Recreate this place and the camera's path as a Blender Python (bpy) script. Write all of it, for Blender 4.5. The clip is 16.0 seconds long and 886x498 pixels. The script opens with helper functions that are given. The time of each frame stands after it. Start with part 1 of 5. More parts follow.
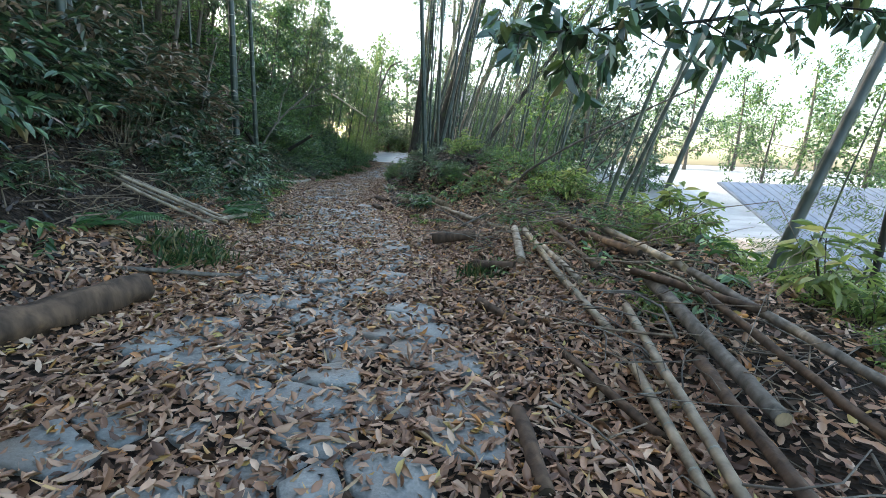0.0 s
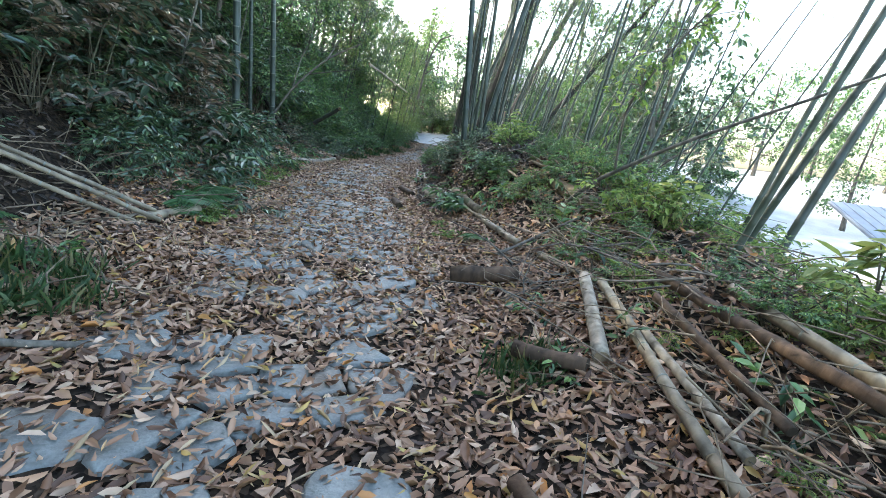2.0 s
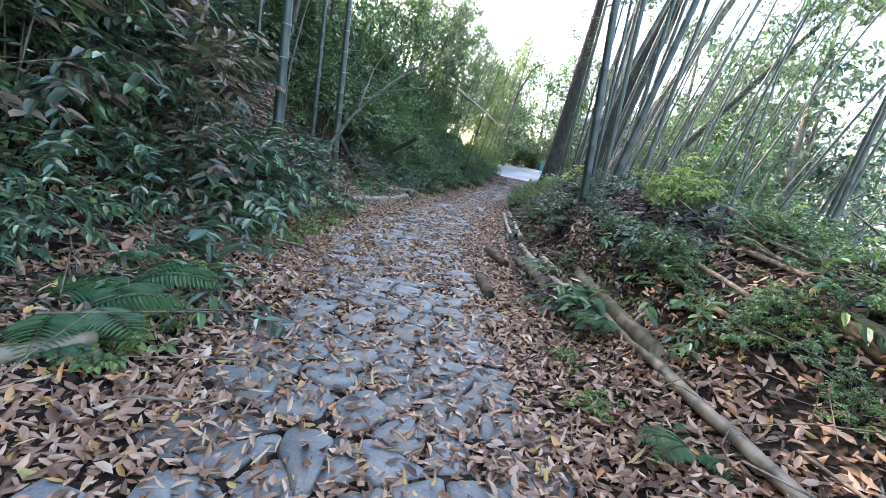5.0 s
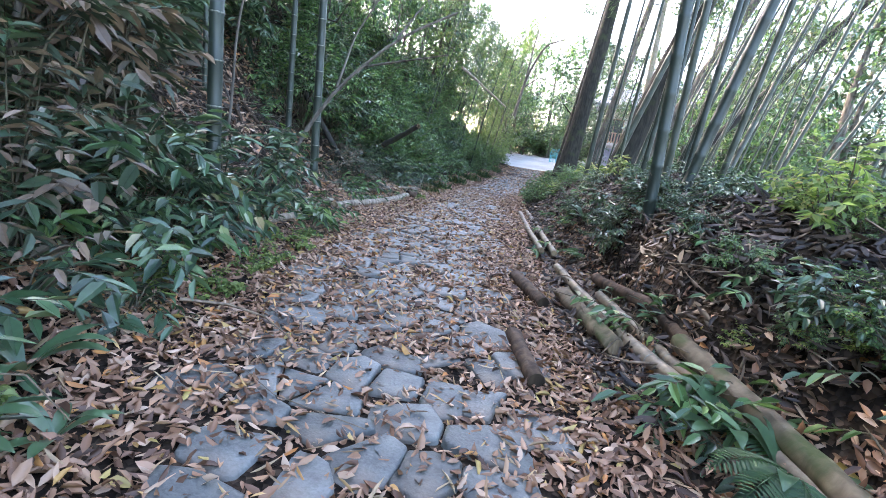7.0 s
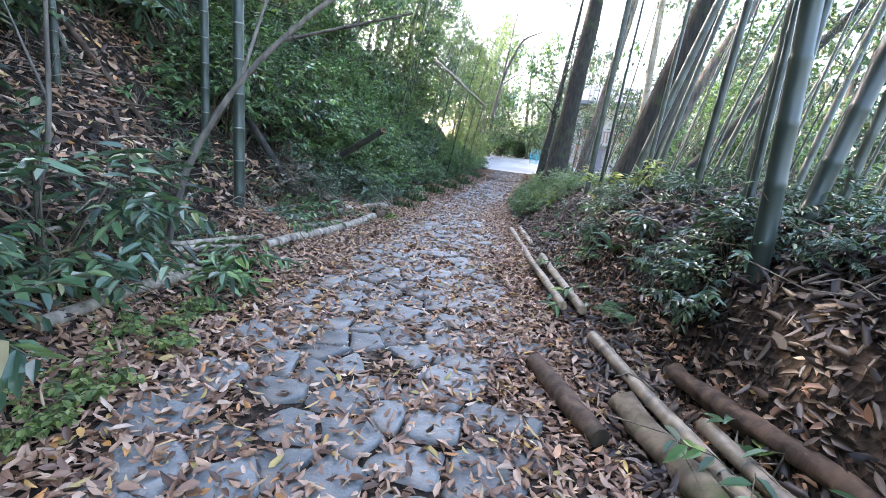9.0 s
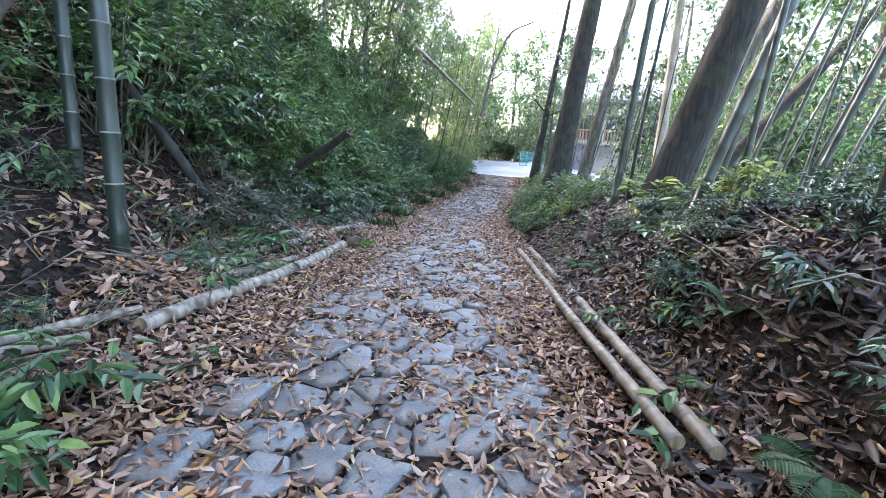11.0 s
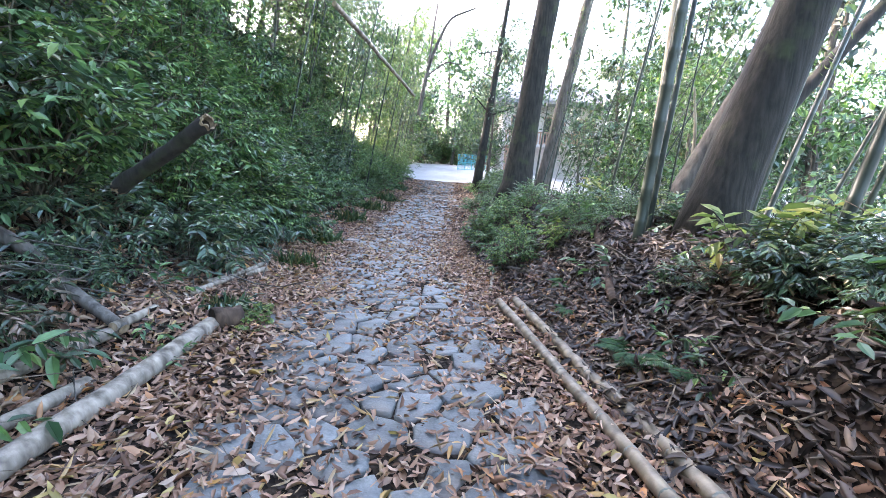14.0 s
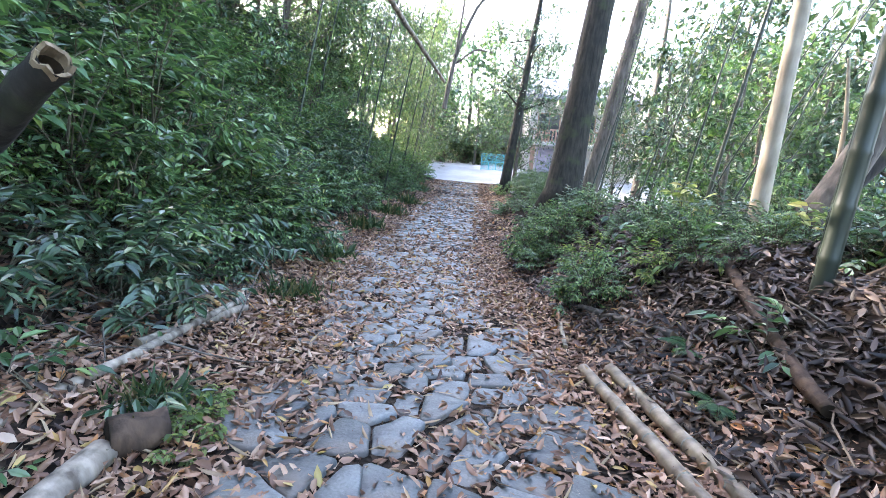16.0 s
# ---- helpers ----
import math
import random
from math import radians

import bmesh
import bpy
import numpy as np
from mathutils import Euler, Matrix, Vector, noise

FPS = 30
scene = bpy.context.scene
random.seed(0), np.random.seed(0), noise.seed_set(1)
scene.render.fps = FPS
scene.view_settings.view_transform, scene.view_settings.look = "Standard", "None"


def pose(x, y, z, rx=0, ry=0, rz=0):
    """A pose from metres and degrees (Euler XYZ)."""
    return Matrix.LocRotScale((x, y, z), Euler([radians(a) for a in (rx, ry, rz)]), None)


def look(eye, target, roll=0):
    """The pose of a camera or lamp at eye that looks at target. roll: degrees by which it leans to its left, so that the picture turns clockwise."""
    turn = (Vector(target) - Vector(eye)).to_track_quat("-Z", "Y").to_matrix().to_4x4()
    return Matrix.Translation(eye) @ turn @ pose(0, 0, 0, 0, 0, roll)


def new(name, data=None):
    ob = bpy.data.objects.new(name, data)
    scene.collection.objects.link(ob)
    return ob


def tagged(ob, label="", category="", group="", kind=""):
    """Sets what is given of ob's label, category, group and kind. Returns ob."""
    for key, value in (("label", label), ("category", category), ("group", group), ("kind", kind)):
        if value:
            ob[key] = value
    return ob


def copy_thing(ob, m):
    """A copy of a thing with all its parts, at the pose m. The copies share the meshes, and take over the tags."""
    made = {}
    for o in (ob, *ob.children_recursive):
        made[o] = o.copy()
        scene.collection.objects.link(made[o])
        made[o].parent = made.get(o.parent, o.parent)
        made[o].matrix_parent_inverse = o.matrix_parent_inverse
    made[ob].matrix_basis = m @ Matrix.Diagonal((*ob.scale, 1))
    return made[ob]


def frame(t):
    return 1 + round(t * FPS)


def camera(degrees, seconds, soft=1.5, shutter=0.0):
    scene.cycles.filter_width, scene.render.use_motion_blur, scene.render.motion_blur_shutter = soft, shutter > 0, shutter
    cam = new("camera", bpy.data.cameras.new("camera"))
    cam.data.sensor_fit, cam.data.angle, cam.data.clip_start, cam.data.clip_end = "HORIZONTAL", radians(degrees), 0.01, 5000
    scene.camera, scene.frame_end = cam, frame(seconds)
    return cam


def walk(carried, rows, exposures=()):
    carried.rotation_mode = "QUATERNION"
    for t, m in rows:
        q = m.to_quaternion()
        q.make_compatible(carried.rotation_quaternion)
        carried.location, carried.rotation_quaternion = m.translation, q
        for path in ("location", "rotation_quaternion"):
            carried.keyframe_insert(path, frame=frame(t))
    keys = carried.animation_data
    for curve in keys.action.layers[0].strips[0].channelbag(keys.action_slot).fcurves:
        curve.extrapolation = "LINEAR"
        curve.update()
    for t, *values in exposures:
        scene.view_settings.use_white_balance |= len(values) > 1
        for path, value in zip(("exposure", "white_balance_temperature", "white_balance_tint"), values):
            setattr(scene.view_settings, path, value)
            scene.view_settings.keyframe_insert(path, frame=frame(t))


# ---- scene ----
cam = camera(88.4, 16.0, soft=0.9)
METRES, EYE, TILT, LEAN, TURN = 16.3, 1.5, 0.0, 0.0, 0.0
ROWS = [
    (0.0, 0.0, 0.0, 0.0, 0.51, -11.8, -2.42),
    (0.5, -0.0002, 0.0337, 0.0018, 0.75, -12.16, -2.89),
    (1.0, 0.002, 0.0706, 0.001, 2.12, -11.83, -3.86),
    (1.5, 0.003, 0.1053, 0.0025, 4.02, -12.97, -5.22),
    (2.0, 0.0039, 0.1371, 0.0034, 6.26, -14.25, -6.45),
    (2.5, -0.0008, 0.1678, 0.0064, 8.73, -13.63, -8.22),
    (3.0, -0.0078, 0.1979, 0.0081, 13.56, -12.76, -9.89),
    (3.5, -0.0132, 0.2279, 0.0097, 16.24, -13.48, -10.25),
    (4.0, -0.0198, 0.2568, 0.0113, 16.02, -12.94, -9.38),
    (4.5, -0.0344, 0.2869, 0.0114, 15.9, -11.92, -9.28),
    (7.0, -0.0856, 0.4322, 0.0129, 16.42, -13.41, -7.67),
    (7.5, -0.0945, 0.467, 0.0129, 15.9, -13.45, -7.55),
    (8.0, -0.1021, 0.4984, 0.0141, 14.48, -13.76, -7.64),
    (8.5, -0.1082, 0.5284, 0.0156, 13.84, -13.39, -6.63),
    (9.0, -0.1193, 0.559, 0.0164, 13.38, -12.67, -5.75),
    (11.5, -0.1599, 0.7156, 0.0151, 10.15, -11.7, -2.65),
    (12.0, -0.1682, 0.7447, 0.0166, 7.34, -11.59, -2.74),
    (12.5, -0.1747, 0.7741, 0.0174, 5.58, -11.45, -2.52),
    (13.0, -0.1822, 0.799, 0.0183, 4.25, -12.25, -2.15),
    (13.5, -0.1849, 0.8246, 0.0183, 3.5, -11.44, -2.62),
    (14.0, -0.1925, 0.8544, 0.0177, 2.92, -11.07, -3.5),
    (14.5, -0.1991, 0.8832, 0.0154, 3.54, -12.22, -4.17),
    (15.0, -0.2085, 0.9106, 0.0164, 4.97, -12.97, -4.04),
    (15.5, -0.2136, 0.9367, 0.0158, 5.53, -12.52, -4.4),
    (16.0, -0.2199, 0.9672, 0.0144, 5.05, -11.29, -4.17),
]
walk(cam, [(t, pose(0, 0, EYE, TILT, LEAN, TURN) @ pose(METRES * x, METRES * y, METRES * z, 90 + pitch, roll, yaw)) for t, x, y, z, yaw, pitch, roll in ROWS], [(0, 3.0, 6850, 3), (1.5, 3.33, 6700, 3), (3.5, 3.78, 6550, 11), (4.5, 3.82, 6500, 14), (7, 4.08, 6550, 18), (9, 4.18, 6550, 18), (13, 4.2, 6450, 18), (16, 4.3, 6500, 18)])

# ---- world and light ----
SUN_EL, SUN_AZ = radians(26), radians(304)      # azimuth clockwise from +y
world = bpy.data.worlds.new("sky")
scene.world = world
world.use_nodes = True
wn = world.node_tree.nodes
sky = wn.new("ShaderNodeTexSky")
sky.sky_type, sky.sun_disc = "NISHITA", False
sky.sun_elevation, sky.sun_rotation = SUN_EL, SUN_AZ
sky.dust_density, sky.ozone_density = 3.0, 1.0
wn["Background"].inputs["Strength"].default_value = 0.15
world.node_tree.links.new(sky.outputs["Color"], wn["Background"].inputs["Color"])
sun = new("sun", bpy.data.lights.new("sun", "SUN"))
sun.data.energy, sun.data.angle, sun.data.color = 1.1, radians(0.6), (1.0, 0.93, 0.82)
SUN_DIR = Vector((math.sin(SUN_AZ) * math.cos(SUN_EL), math.cos(SUN_AZ) * math.cos(SUN_EL), math.sin(SUN_EL)))
sun.matrix_world = look(SUN_DIR * 50, (0, 0, 0))

# ---- materials ----


def material(name, rough=0.7, spec=0.4):
    m = bpy.data.materials.new(name)
    m.use_nodes = True
    nt = m.node_tree
    b = nt.nodes["Principled BSDF"]
    b.inputs["Roughness"].default_value = rough
    b.inputs["Specular IOR Level"].default_value = spec
    return m, nt, b


def ramp(nt, source, stops):
    r = nt.nodes.new("ShaderNodeValToRGB")
    el = r.color_ramp.elements
    while len(el) < len(stops):
        el.new(0.5)
    for e, (p, c) in zip(el, stops):
        e.position, e.color = p, (*c, 1)
    nt.links.new(source, r.inputs["Fac"])
    return r.outputs["Color"]


def noise_tex(nt, scale, detail=4.0, coord="Object", stretch=None):
    tc = nt.nodes.new("ShaderNodeTexCoord")
    n = nt.nodes.new("ShaderNodeTexNoise")
    n.inputs["Scale"].default_value, n.inputs["Detail"].default_value = scale, detail
    if stretch:
        mp = nt.nodes.new("ShaderNodeMapping")
        mp.inputs["Scale"].default_value = stretch
        nt.links.new(tc.outputs[coord], mp.inputs["Vector"])
        nt.links.new(mp.outputs["Vector"], n.inputs["Vector"])
    else:
        nt.links.new(tc.outputs[coord], n.inputs["Vector"])
    return n.outputs["Fac"]


def mix(nt, fac, a, b, mode="MIX"):
    m = nt.nodes.new("ShaderNodeMix")
    m.data_type, m.blend_type = "RGBA", mode
    for i, v in ((0, fac), (6, a), (7, b)):
        if isinstance(v, (int, float)):
            m.inputs[i].default_value = v
        elif isinstance(v, tuple):
            m.inputs[i].default_value = (*v, 1)
        else:
            nt.links.new(v, m.inputs[i])
    return m.outputs[2]


def bump(nt, b, height, strength=0.5, distance=0.02):
    n = nt.nodes.new("ShaderNodeBump")
    n.inputs["Strength"].default_value, n.inputs["Distance"].default_value = strength, distance
    nt.links.new(height, n.inputs["Height"])
    nt.links.new(n.outputs["Normal"], b.inputs["Normal"])


def leaf_material(name, stops, rough=0.45, glow=0.35, spec=0.4):
    """A thin leaf: gloss and light passing through, each leaf with its own tone."""
    m, nt, b = material(name, rough, spec)
    geo = nt.nodes.new("ShaderNodeNewGeometry")
    tone = ramp(nt, geo.outputs["Random Per Island"], stops)
    mottled = mix(nt, 0.35, tone, ramp(nt, noise_tex(nt, 18, 3), [(0.3, (0.35, 0.35, 0.35)), (0.7, (1.2, 1.2, 1.2))]), "MULTIPLY")
    nt.links.new(mottled, b.inputs["Base Color"])
    tr = nt.nodes.new("ShaderNodeBsdfTranslucent")
    nt.links.new(mix(nt, 1.0, mottled, (1.5, 1.6, 0.9), "MULTIPLY"), tr.inputs["Color"])
    ms = nt.nodes.new("ShaderNodeMixShader")
    ms.inputs[0].default_value = glow
    nt.links.new(b.outputs[0], ms.inputs[1])
    nt.links.new(tr.outputs[0], ms.inputs[2])
    nt.links.new(ms.outputs[0], nt.nodes["Material Output"].inputs["Surface"])
    return m


def bark_material(name, dark, light, scale=9, rough=0.85, moss=None, stretch=(1, 1, 0.25), moss_at=0.55):
    m, nt, b = material(name, rough, 0.25)
    n1, n2 = noise_tex(nt, scale, 6, stretch=stretch), noise_tex(nt, scale * 0.25, 3)
    col = mix(nt, 0.5, ramp(nt, n1, [(0.3, dark), (0.7, light)]), ramp(nt, n2, [(0.3, (0.45, 0.45, 0.45)), (0.7, (1.15, 1.12, 1.05))]), "MULTIPLY")
    if moss:
        col = mix(nt, ramp(nt, noise_tex(nt, 3.0, 5), [(moss_at, (0, 0, 0)), (moss_at + 0.12, (1, 1, 1))]), col, moss)
    nt.links.new(col, b.inputs["Base Color"])
    bump(nt, b, n1, 0.7, 0.02)
    return m


def culm_material(name, dark, light):
    m, nt, b = material(name, 0.42, 0.4)
    info = nt.nodes.new("ShaderNodeObjectInfo")
    tone = ramp(nt, info.outputs["Random"], [(0.0, dark), (1.0, light)])
    n = noise_tex(nt, 6, 5, stretch=(1, 1, 0.2))
    col = mix(nt, 0.6, tone, ramp(nt, n, [(0.25, (0.45, 0.48, 0.45)), (0.75, (1.35, 1.3, 1.25))]), "MULTIPLY")
    nt.links.new(col, b.inputs["Base Color"])
    bump(nt, b, n, 0.15, 0.01)
    return m


M_CULM = culm_material("green_culm", (0.02, 0.031, 0.024), (0.05, 0.062, 0.041))
M_CULM_DRY = bark_material("dry_culm", (0.085, 0.066, 0.045), (0.31, 0.255, 0.18), 9, 0.5, stretch=(1, 1, 0.3))
M_NODE = bark_material("culm_node", (0.1, 0.105, 0.085), (0.24, 0.245, 0.21), 20)
M_BARK = bark_material("dark_bark", (0.015, 0.014, 0.012), (0.043, 0.039, 0.033), 16, moss=(0.04, 0.048, 0.022), moss_at=0.58, stretch=(1, 1, 0.14))
M_BARK_MOSS = bark_material("brown_mossy_bark", (0.014, 0.013, 0.01), (0.042, 0.038, 0.03), 22, moss=(0.036, 0.044, 0.02), moss_at=0.56, stretch=(1, 1, 0.14))
M_BARK_GREY = bark_material("grey_bark", (0.055, 0.048, 0.04), (0.17, 0.15, 0.125), 18, stretch=(1, 1, 0.2))
M_BARK_PALE = bark_material("pale_bark", (0.2, 0.17, 0.12), (0.45, 0.4, 0.31), 8)
M_ROT = bark_material("rotten_wood", (0.025, 0.017, 0.012), (0.11, 0.07, 0.045), 14)
M_MOSSY = bark_material("mossy_wood", (0.06, 0.045, 0.03), (0.22, 0.17, 0.11), 10, moss=(0.055, 0.066, 0.024), moss_at=0.52)
M_WOOD_PALE = bark_material("weathered_wood", (0.1, 0.08, 0.058), (0.4, 0.34, 0.265), 14)
M_CUT = bark_material("cut_end", (0.12, 0.085, 0.05), (0.32, 0.24, 0.15), 25)
M_HOLLOW = bark_material("hollow_inside", (0.012, 0.008, 0.005), (0.05, 0.035, 0.02), 12)
M_TWIG = bark_material("dry_twig", (0.065, 0.048, 0.034), (0.26, 0.2, 0.14), 20)
M_STEM = bark_material("shrub_stem", (0.05, 0.045, 0.03), (0.15, 0.13, 0.09), 20)

M_LITTER = leaf_material("dry_leaf", [(0.0, (0.045, 0.022, 0.013)), (0.25, (0.15, 0.072, 0.039)), (0.5, (0.25, 0.132, 0.075)), (0.75, (0.35, 0.208, 0.13)), (0.9, (0.45, 0.315, 0.22)), (0.95, (0.4, 0.16, 0.045)), (1.0, (0.36, 0.28, 0.09))], 0.48, 0.08)
# dry leaves again, with the shade of bank and berm put into the colour
M_LITTER_SHADE = leaf_material("shaded_leaf", [(0.0, (0.009, 0.006, 0.004)), (0.4, (0.025, 0.015, 0.01)), (0.8, (0.06, 0.037, 0.024)), (0.95, (0.14, 0.096, 0.064)), (1.0, (0.3, 0.22, 0.15))], 0.5, 0.06)
M_STRAW = leaf_material("straw_leaf", [(0.0, (0.24, 0.15, 0.08)), (0.6, (0.42, 0.31, 0.19)), (1.0, (0.46, 0.27, 0.1))], 0.5, 0.15)
M_STRAW_DARK = leaf_material("dull_straw_leaf", [(0.0, (0.04, 0.026, 0.017)), (0.6, (0.13, 0.09, 0.06)), (1.0, (0.3, 0.22, 0.15))], 0.5, 0.1)
M_LEAF_DARK = leaf_material("evergreen_leaf", [(0.0, (0.014, 0.034, 0.018)), (0.5, (0.044, 0.09, 0.044)), (0.85, (0.085, 0.145, 0.06)), (0.96, (0.15, 0.2, 0.075)), (1.0, (0.28, 0.21, 0.12))], 0.3, 0.12, 0.65)
M_LEAF_MID = leaf_material("fresh_leaf", [(0.0, (0.018, 0.045, 0.018)), (0.5, (0.064, 0.132, 0.05)), (0.85, (0.12, 0.21, 0.07)), (1.0, (0.22, 0.3, 0.095))], 0.34, 0.25, 0.55)
M_LEAF_SPRAY = leaf_material("spray_leaf", [(0.0, (0.022, 0.055, 0.02)), (0.45, (0.075, 0.15, 0.05)), (0.8, (0.14, 0.24, 0.075)), (0.95, (0.22, 0.31, 0.09)), (1.0, (0.3, 0.26, 0.1))], 0.38, 0.3, 0.5)
M_LEAF_BRIGHT = leaf_material("bright_leaf", [(0.0, (0.06, 0.1, 0.032)), (0.5, (0.15, 0.215, 0.075)), (0.9, (0.28, 0.32, 0.12)), (1.0, (0.28, 0.2, 0.11))], 0.45, 0.55)
M_LEAF_PALE = leaf_material("pale_leaf", [(0.0, (0.06, 0.1, 0.03)), (0.4, (0.17, 0.21, 0.08)), (0.8, (0.32, 0.34, 0.14)), (1.0, (0.4, 0.3, 0.14))], 0.42, 0.4)
M_LEAF_DULL = leaf_material("dull_leaf", [(0.0, (0.02, 0.035, 0.02)), (0.4, (0.05, 0.075, 0.04)), (0.6, (0.1, 0.07, 0.05)), (1.0, (0.26, 0.18, 0.125))], 0.4, 0.15, 0.5)
M_LEAF_BAMBOO = leaf_material("bamboo_leaf", [(0.0, (0.04, 0.08, 0.028)), (0.6, (0.105, 0.16, 0.06)), (1.0, (0.2, 0.22, 0.11))], 0.5, 0.42)
M_FERN = leaf_material("fern_leaf", [(0.0, (0.03, 0.08, 0.035)), (1.0, (0.07, 0.14, 0.05))], 0.5, 0.4)
M_GRASS = leaf_material("grass_blade", [(0.0, (0.03, 0.065, 0.025)), (0.7, (0.055, 0.1, 0.035)), (1.0, (0.18, 0.16, 0.08))], 0.5, 0.4)

# forest floor: dark soil mottled with crushed leaves
M_SOIL, nt, b = material("forest_soil", 0.95, 0.15)
vor = nt.nodes.new("ShaderNodeTexVoronoi")
vor.inputs["Scale"].default_value = 27
tc = nt.nodes.new("ShaderNodeTexCoord")
nt.links.new(tc.outputs["Object"], vor.inputs["Vector"])
soil = ramp(nt, vor.outputs["Color"], [(0.0, (0.006, 0.004, 0.003)), (0.45, (0.017, 0.012, 0.008)), (0.8, (0.042, 0.028, 0.019)), (1.0, (0.1, 0.072, 0.05))])
soil = mix(nt, 0.7, soil, ramp(nt, noise_tex(nt, 1.1, 5), [(0.3, (0.45, 0.43, 0.4)), (0.7, (1.1, 1.1, 1.1))]), "MULTIPLY")
nt.links.new(soil, b.inputs["Base Color"])
bump(nt, b, vor.outputs["Distance"], 0.7, 0.03)

M_CONCRETE, nt, b = material("pale_concrete", 0.85, 0.3)
nt.links.new(mix(nt, 0.5, ramp(nt, noise_tex(nt, 0.6, 6), [(0.3, (0.3, 0.3, 0.29)), (0.7, (0.46, 0.45, 0.43))]), ramp(nt, noise_tex(nt, 30, 3), [(0.3, (0.7, 0.7, 0.7)), (0.7, (1.1, 1.1, 1.1))]), "MULTIPLY"), b.inputs["Base Color"])

# blue-grey paving stone
M_STONE, nt, b = material("grey_stone", 0.56, 0.45)
info = nt.nodes.new("ShaderNodeObjectInfo")
tone = ramp(nt, info.outputs["Random"], [(0.0, (0.062, 0.068, 0.066)), (0.5, (0.1, 0.108, 0.104)), (1.0, (0.142, 0.151, 0.145))])
n1, n2 = noise_tex(nt, 55, 6), noise_tex(nt, 6, 4)
stone = mix(nt, 0.8, tone, ramp(nt, n2, [(0.28, (0.55, 0.54, 0.53)), (0.72, (1.35, 1.35, 1.32))]), "MULTIPLY")
stone = mix(nt, 0.6, stone, ramp(nt, n1, [(0.3, (0.6, 0.6, 0.6)), (0.7, (1.25, 1.25, 1.25))]), "MULTIPLY")
stone = mix(nt, ramp(nt, noise_tex(nt, 2.3, 5), [(0.5, (0, 0, 0)), (0.68, (0.65, 0.65, 0.65))]), stone, (0.14, 0.1, 0.068))
nt.links.new(stone, b.inputs["Base Color"])
bump(nt, b, mix(nt, 0.4, n2, n1), 0.6, 0.02)


def plain(name, color, rough=0.6, metal=0.0, wear=0.3):
    m, nt, b = material(name, rough)
    nt.links.new(mix(nt, wear, color, ramp(nt, noise_tex(nt, 5, 6), [(0.3, tuple(c * 0.5 for c in color)), (0.7, tuple(min(1, c * 1.25) for c in color))])), b.inputs["Base Color"])
    b.inputs["Metallic"].default_value = metal
    return m


# ---- mesh helpers ----
rng = np.random.default_rng(7)


def raw_mesh(name, verts, faces, mat, smooth=False):
    """One mesh from arrays of places and of equal-sided faces."""
    verts, faces = np.asarray(verts, dtype=np.float32), np.asarray(faces, dtype=np.int32)
    me = bpy.data.meshes.new(name)
    n, k = faces.shape
    me.vertices.add(len(verts))
    me.vertices.foreach_set("co", verts.ravel())
    me.loops.add(n * k)
    me.loops.foreach_set("vertex_index", faces.ravel())
    me.polygons.add(n)
    me.polygons.foreach_set("loop_start", np.arange(0, n * k, k, dtype=np.int32))
    me.polygons.foreach_set("use_smooth", np.full(n, smooth))
    me.update(calc_edges=True)
    me.validate()
    me.materials.append(mat)
    return me


def child(name, me, parent, label=""):
    ob = new(name, me)
    ob.parent = parent
    return tagged(ob, label)


def thing(name, label, category, m=None, group="", kind=""):
    ob = new(name)
    ob.empty_display_size = 0.1
    if m is not None:
        ob.matrix_world = m
    return tagged(ob, label, category, group, kind)


def join(parts):
    """Adds up (verts, faces) pairs."""
    vs, fs, n = [], [], 0
    for v, f in parts:
        vs.append(v)
        fs.append(np.asarray(f) + n)
        n += len(v)
    return np.concatenate(vs), np.concatenate(fs)


def tube(points, radii, sides=8, caps=True, lump=0.0, seed=0):
    """A tube along points, as quads; its ends closed by rings drawn to a point."""
    pts = np.asarray(points, dtype=float)
    radii = np.broadcast_to(np.asarray(radii, dtype=float), (len(pts),)).copy()
    if caps:
        pts = np.concatenate([pts[:1], pts, pts[-1:]])
        radii = np.concatenate([[1e-4], radii, [1e-4]])
    r = np.random.default_rng(seed)
    tang = np.gradient(pts if not caps else np.concatenate([pts[1:2] - (pts[2:3] - pts[1:2]) * 1e-3, pts[1:-1], pts[-2:-1] + (pts[-2:-1] - pts[-3:-2]) * 1e-3]), axis=0)
    tang /= np.linalg.norm(tang, axis=1)[:, None] + 1e-12
    up = np.array([0, 0, 1.0]) if abs(tang[len(tang) // 2][2]) < 0.9 else np.array([1.0, 0, 0])
    a = np.cross(tang, up)
    a /= np.linalg.norm(a, axis=1)[:, None] + 1e-12
    c = np.cross(tang, a)
    th = np.linspace(0, 2 * np.pi, sides, endpoint=False)
    rr = radii[:, None] * (1 + lump * r.standard_normal((len(pts), sides)))
    v = pts[:, None, :] + rr[..., None] * (np.cos(th)[None, :, None] * a[:, None, :] + np.sin(th)[None, :, None] * c[:, None, :])
    i, j = np.meshgrid(np.arange(len(pts) - 1), np.arange(sides), indexing="ij")
    j2 = (j + 1) % sides
    f = np.stack([i * sides + j, (i + 1) * sides + j, (i + 1) * sides + j2, i * sides + j2], -1).reshape(-1, 4)
    return v.reshape(-1, 3), f


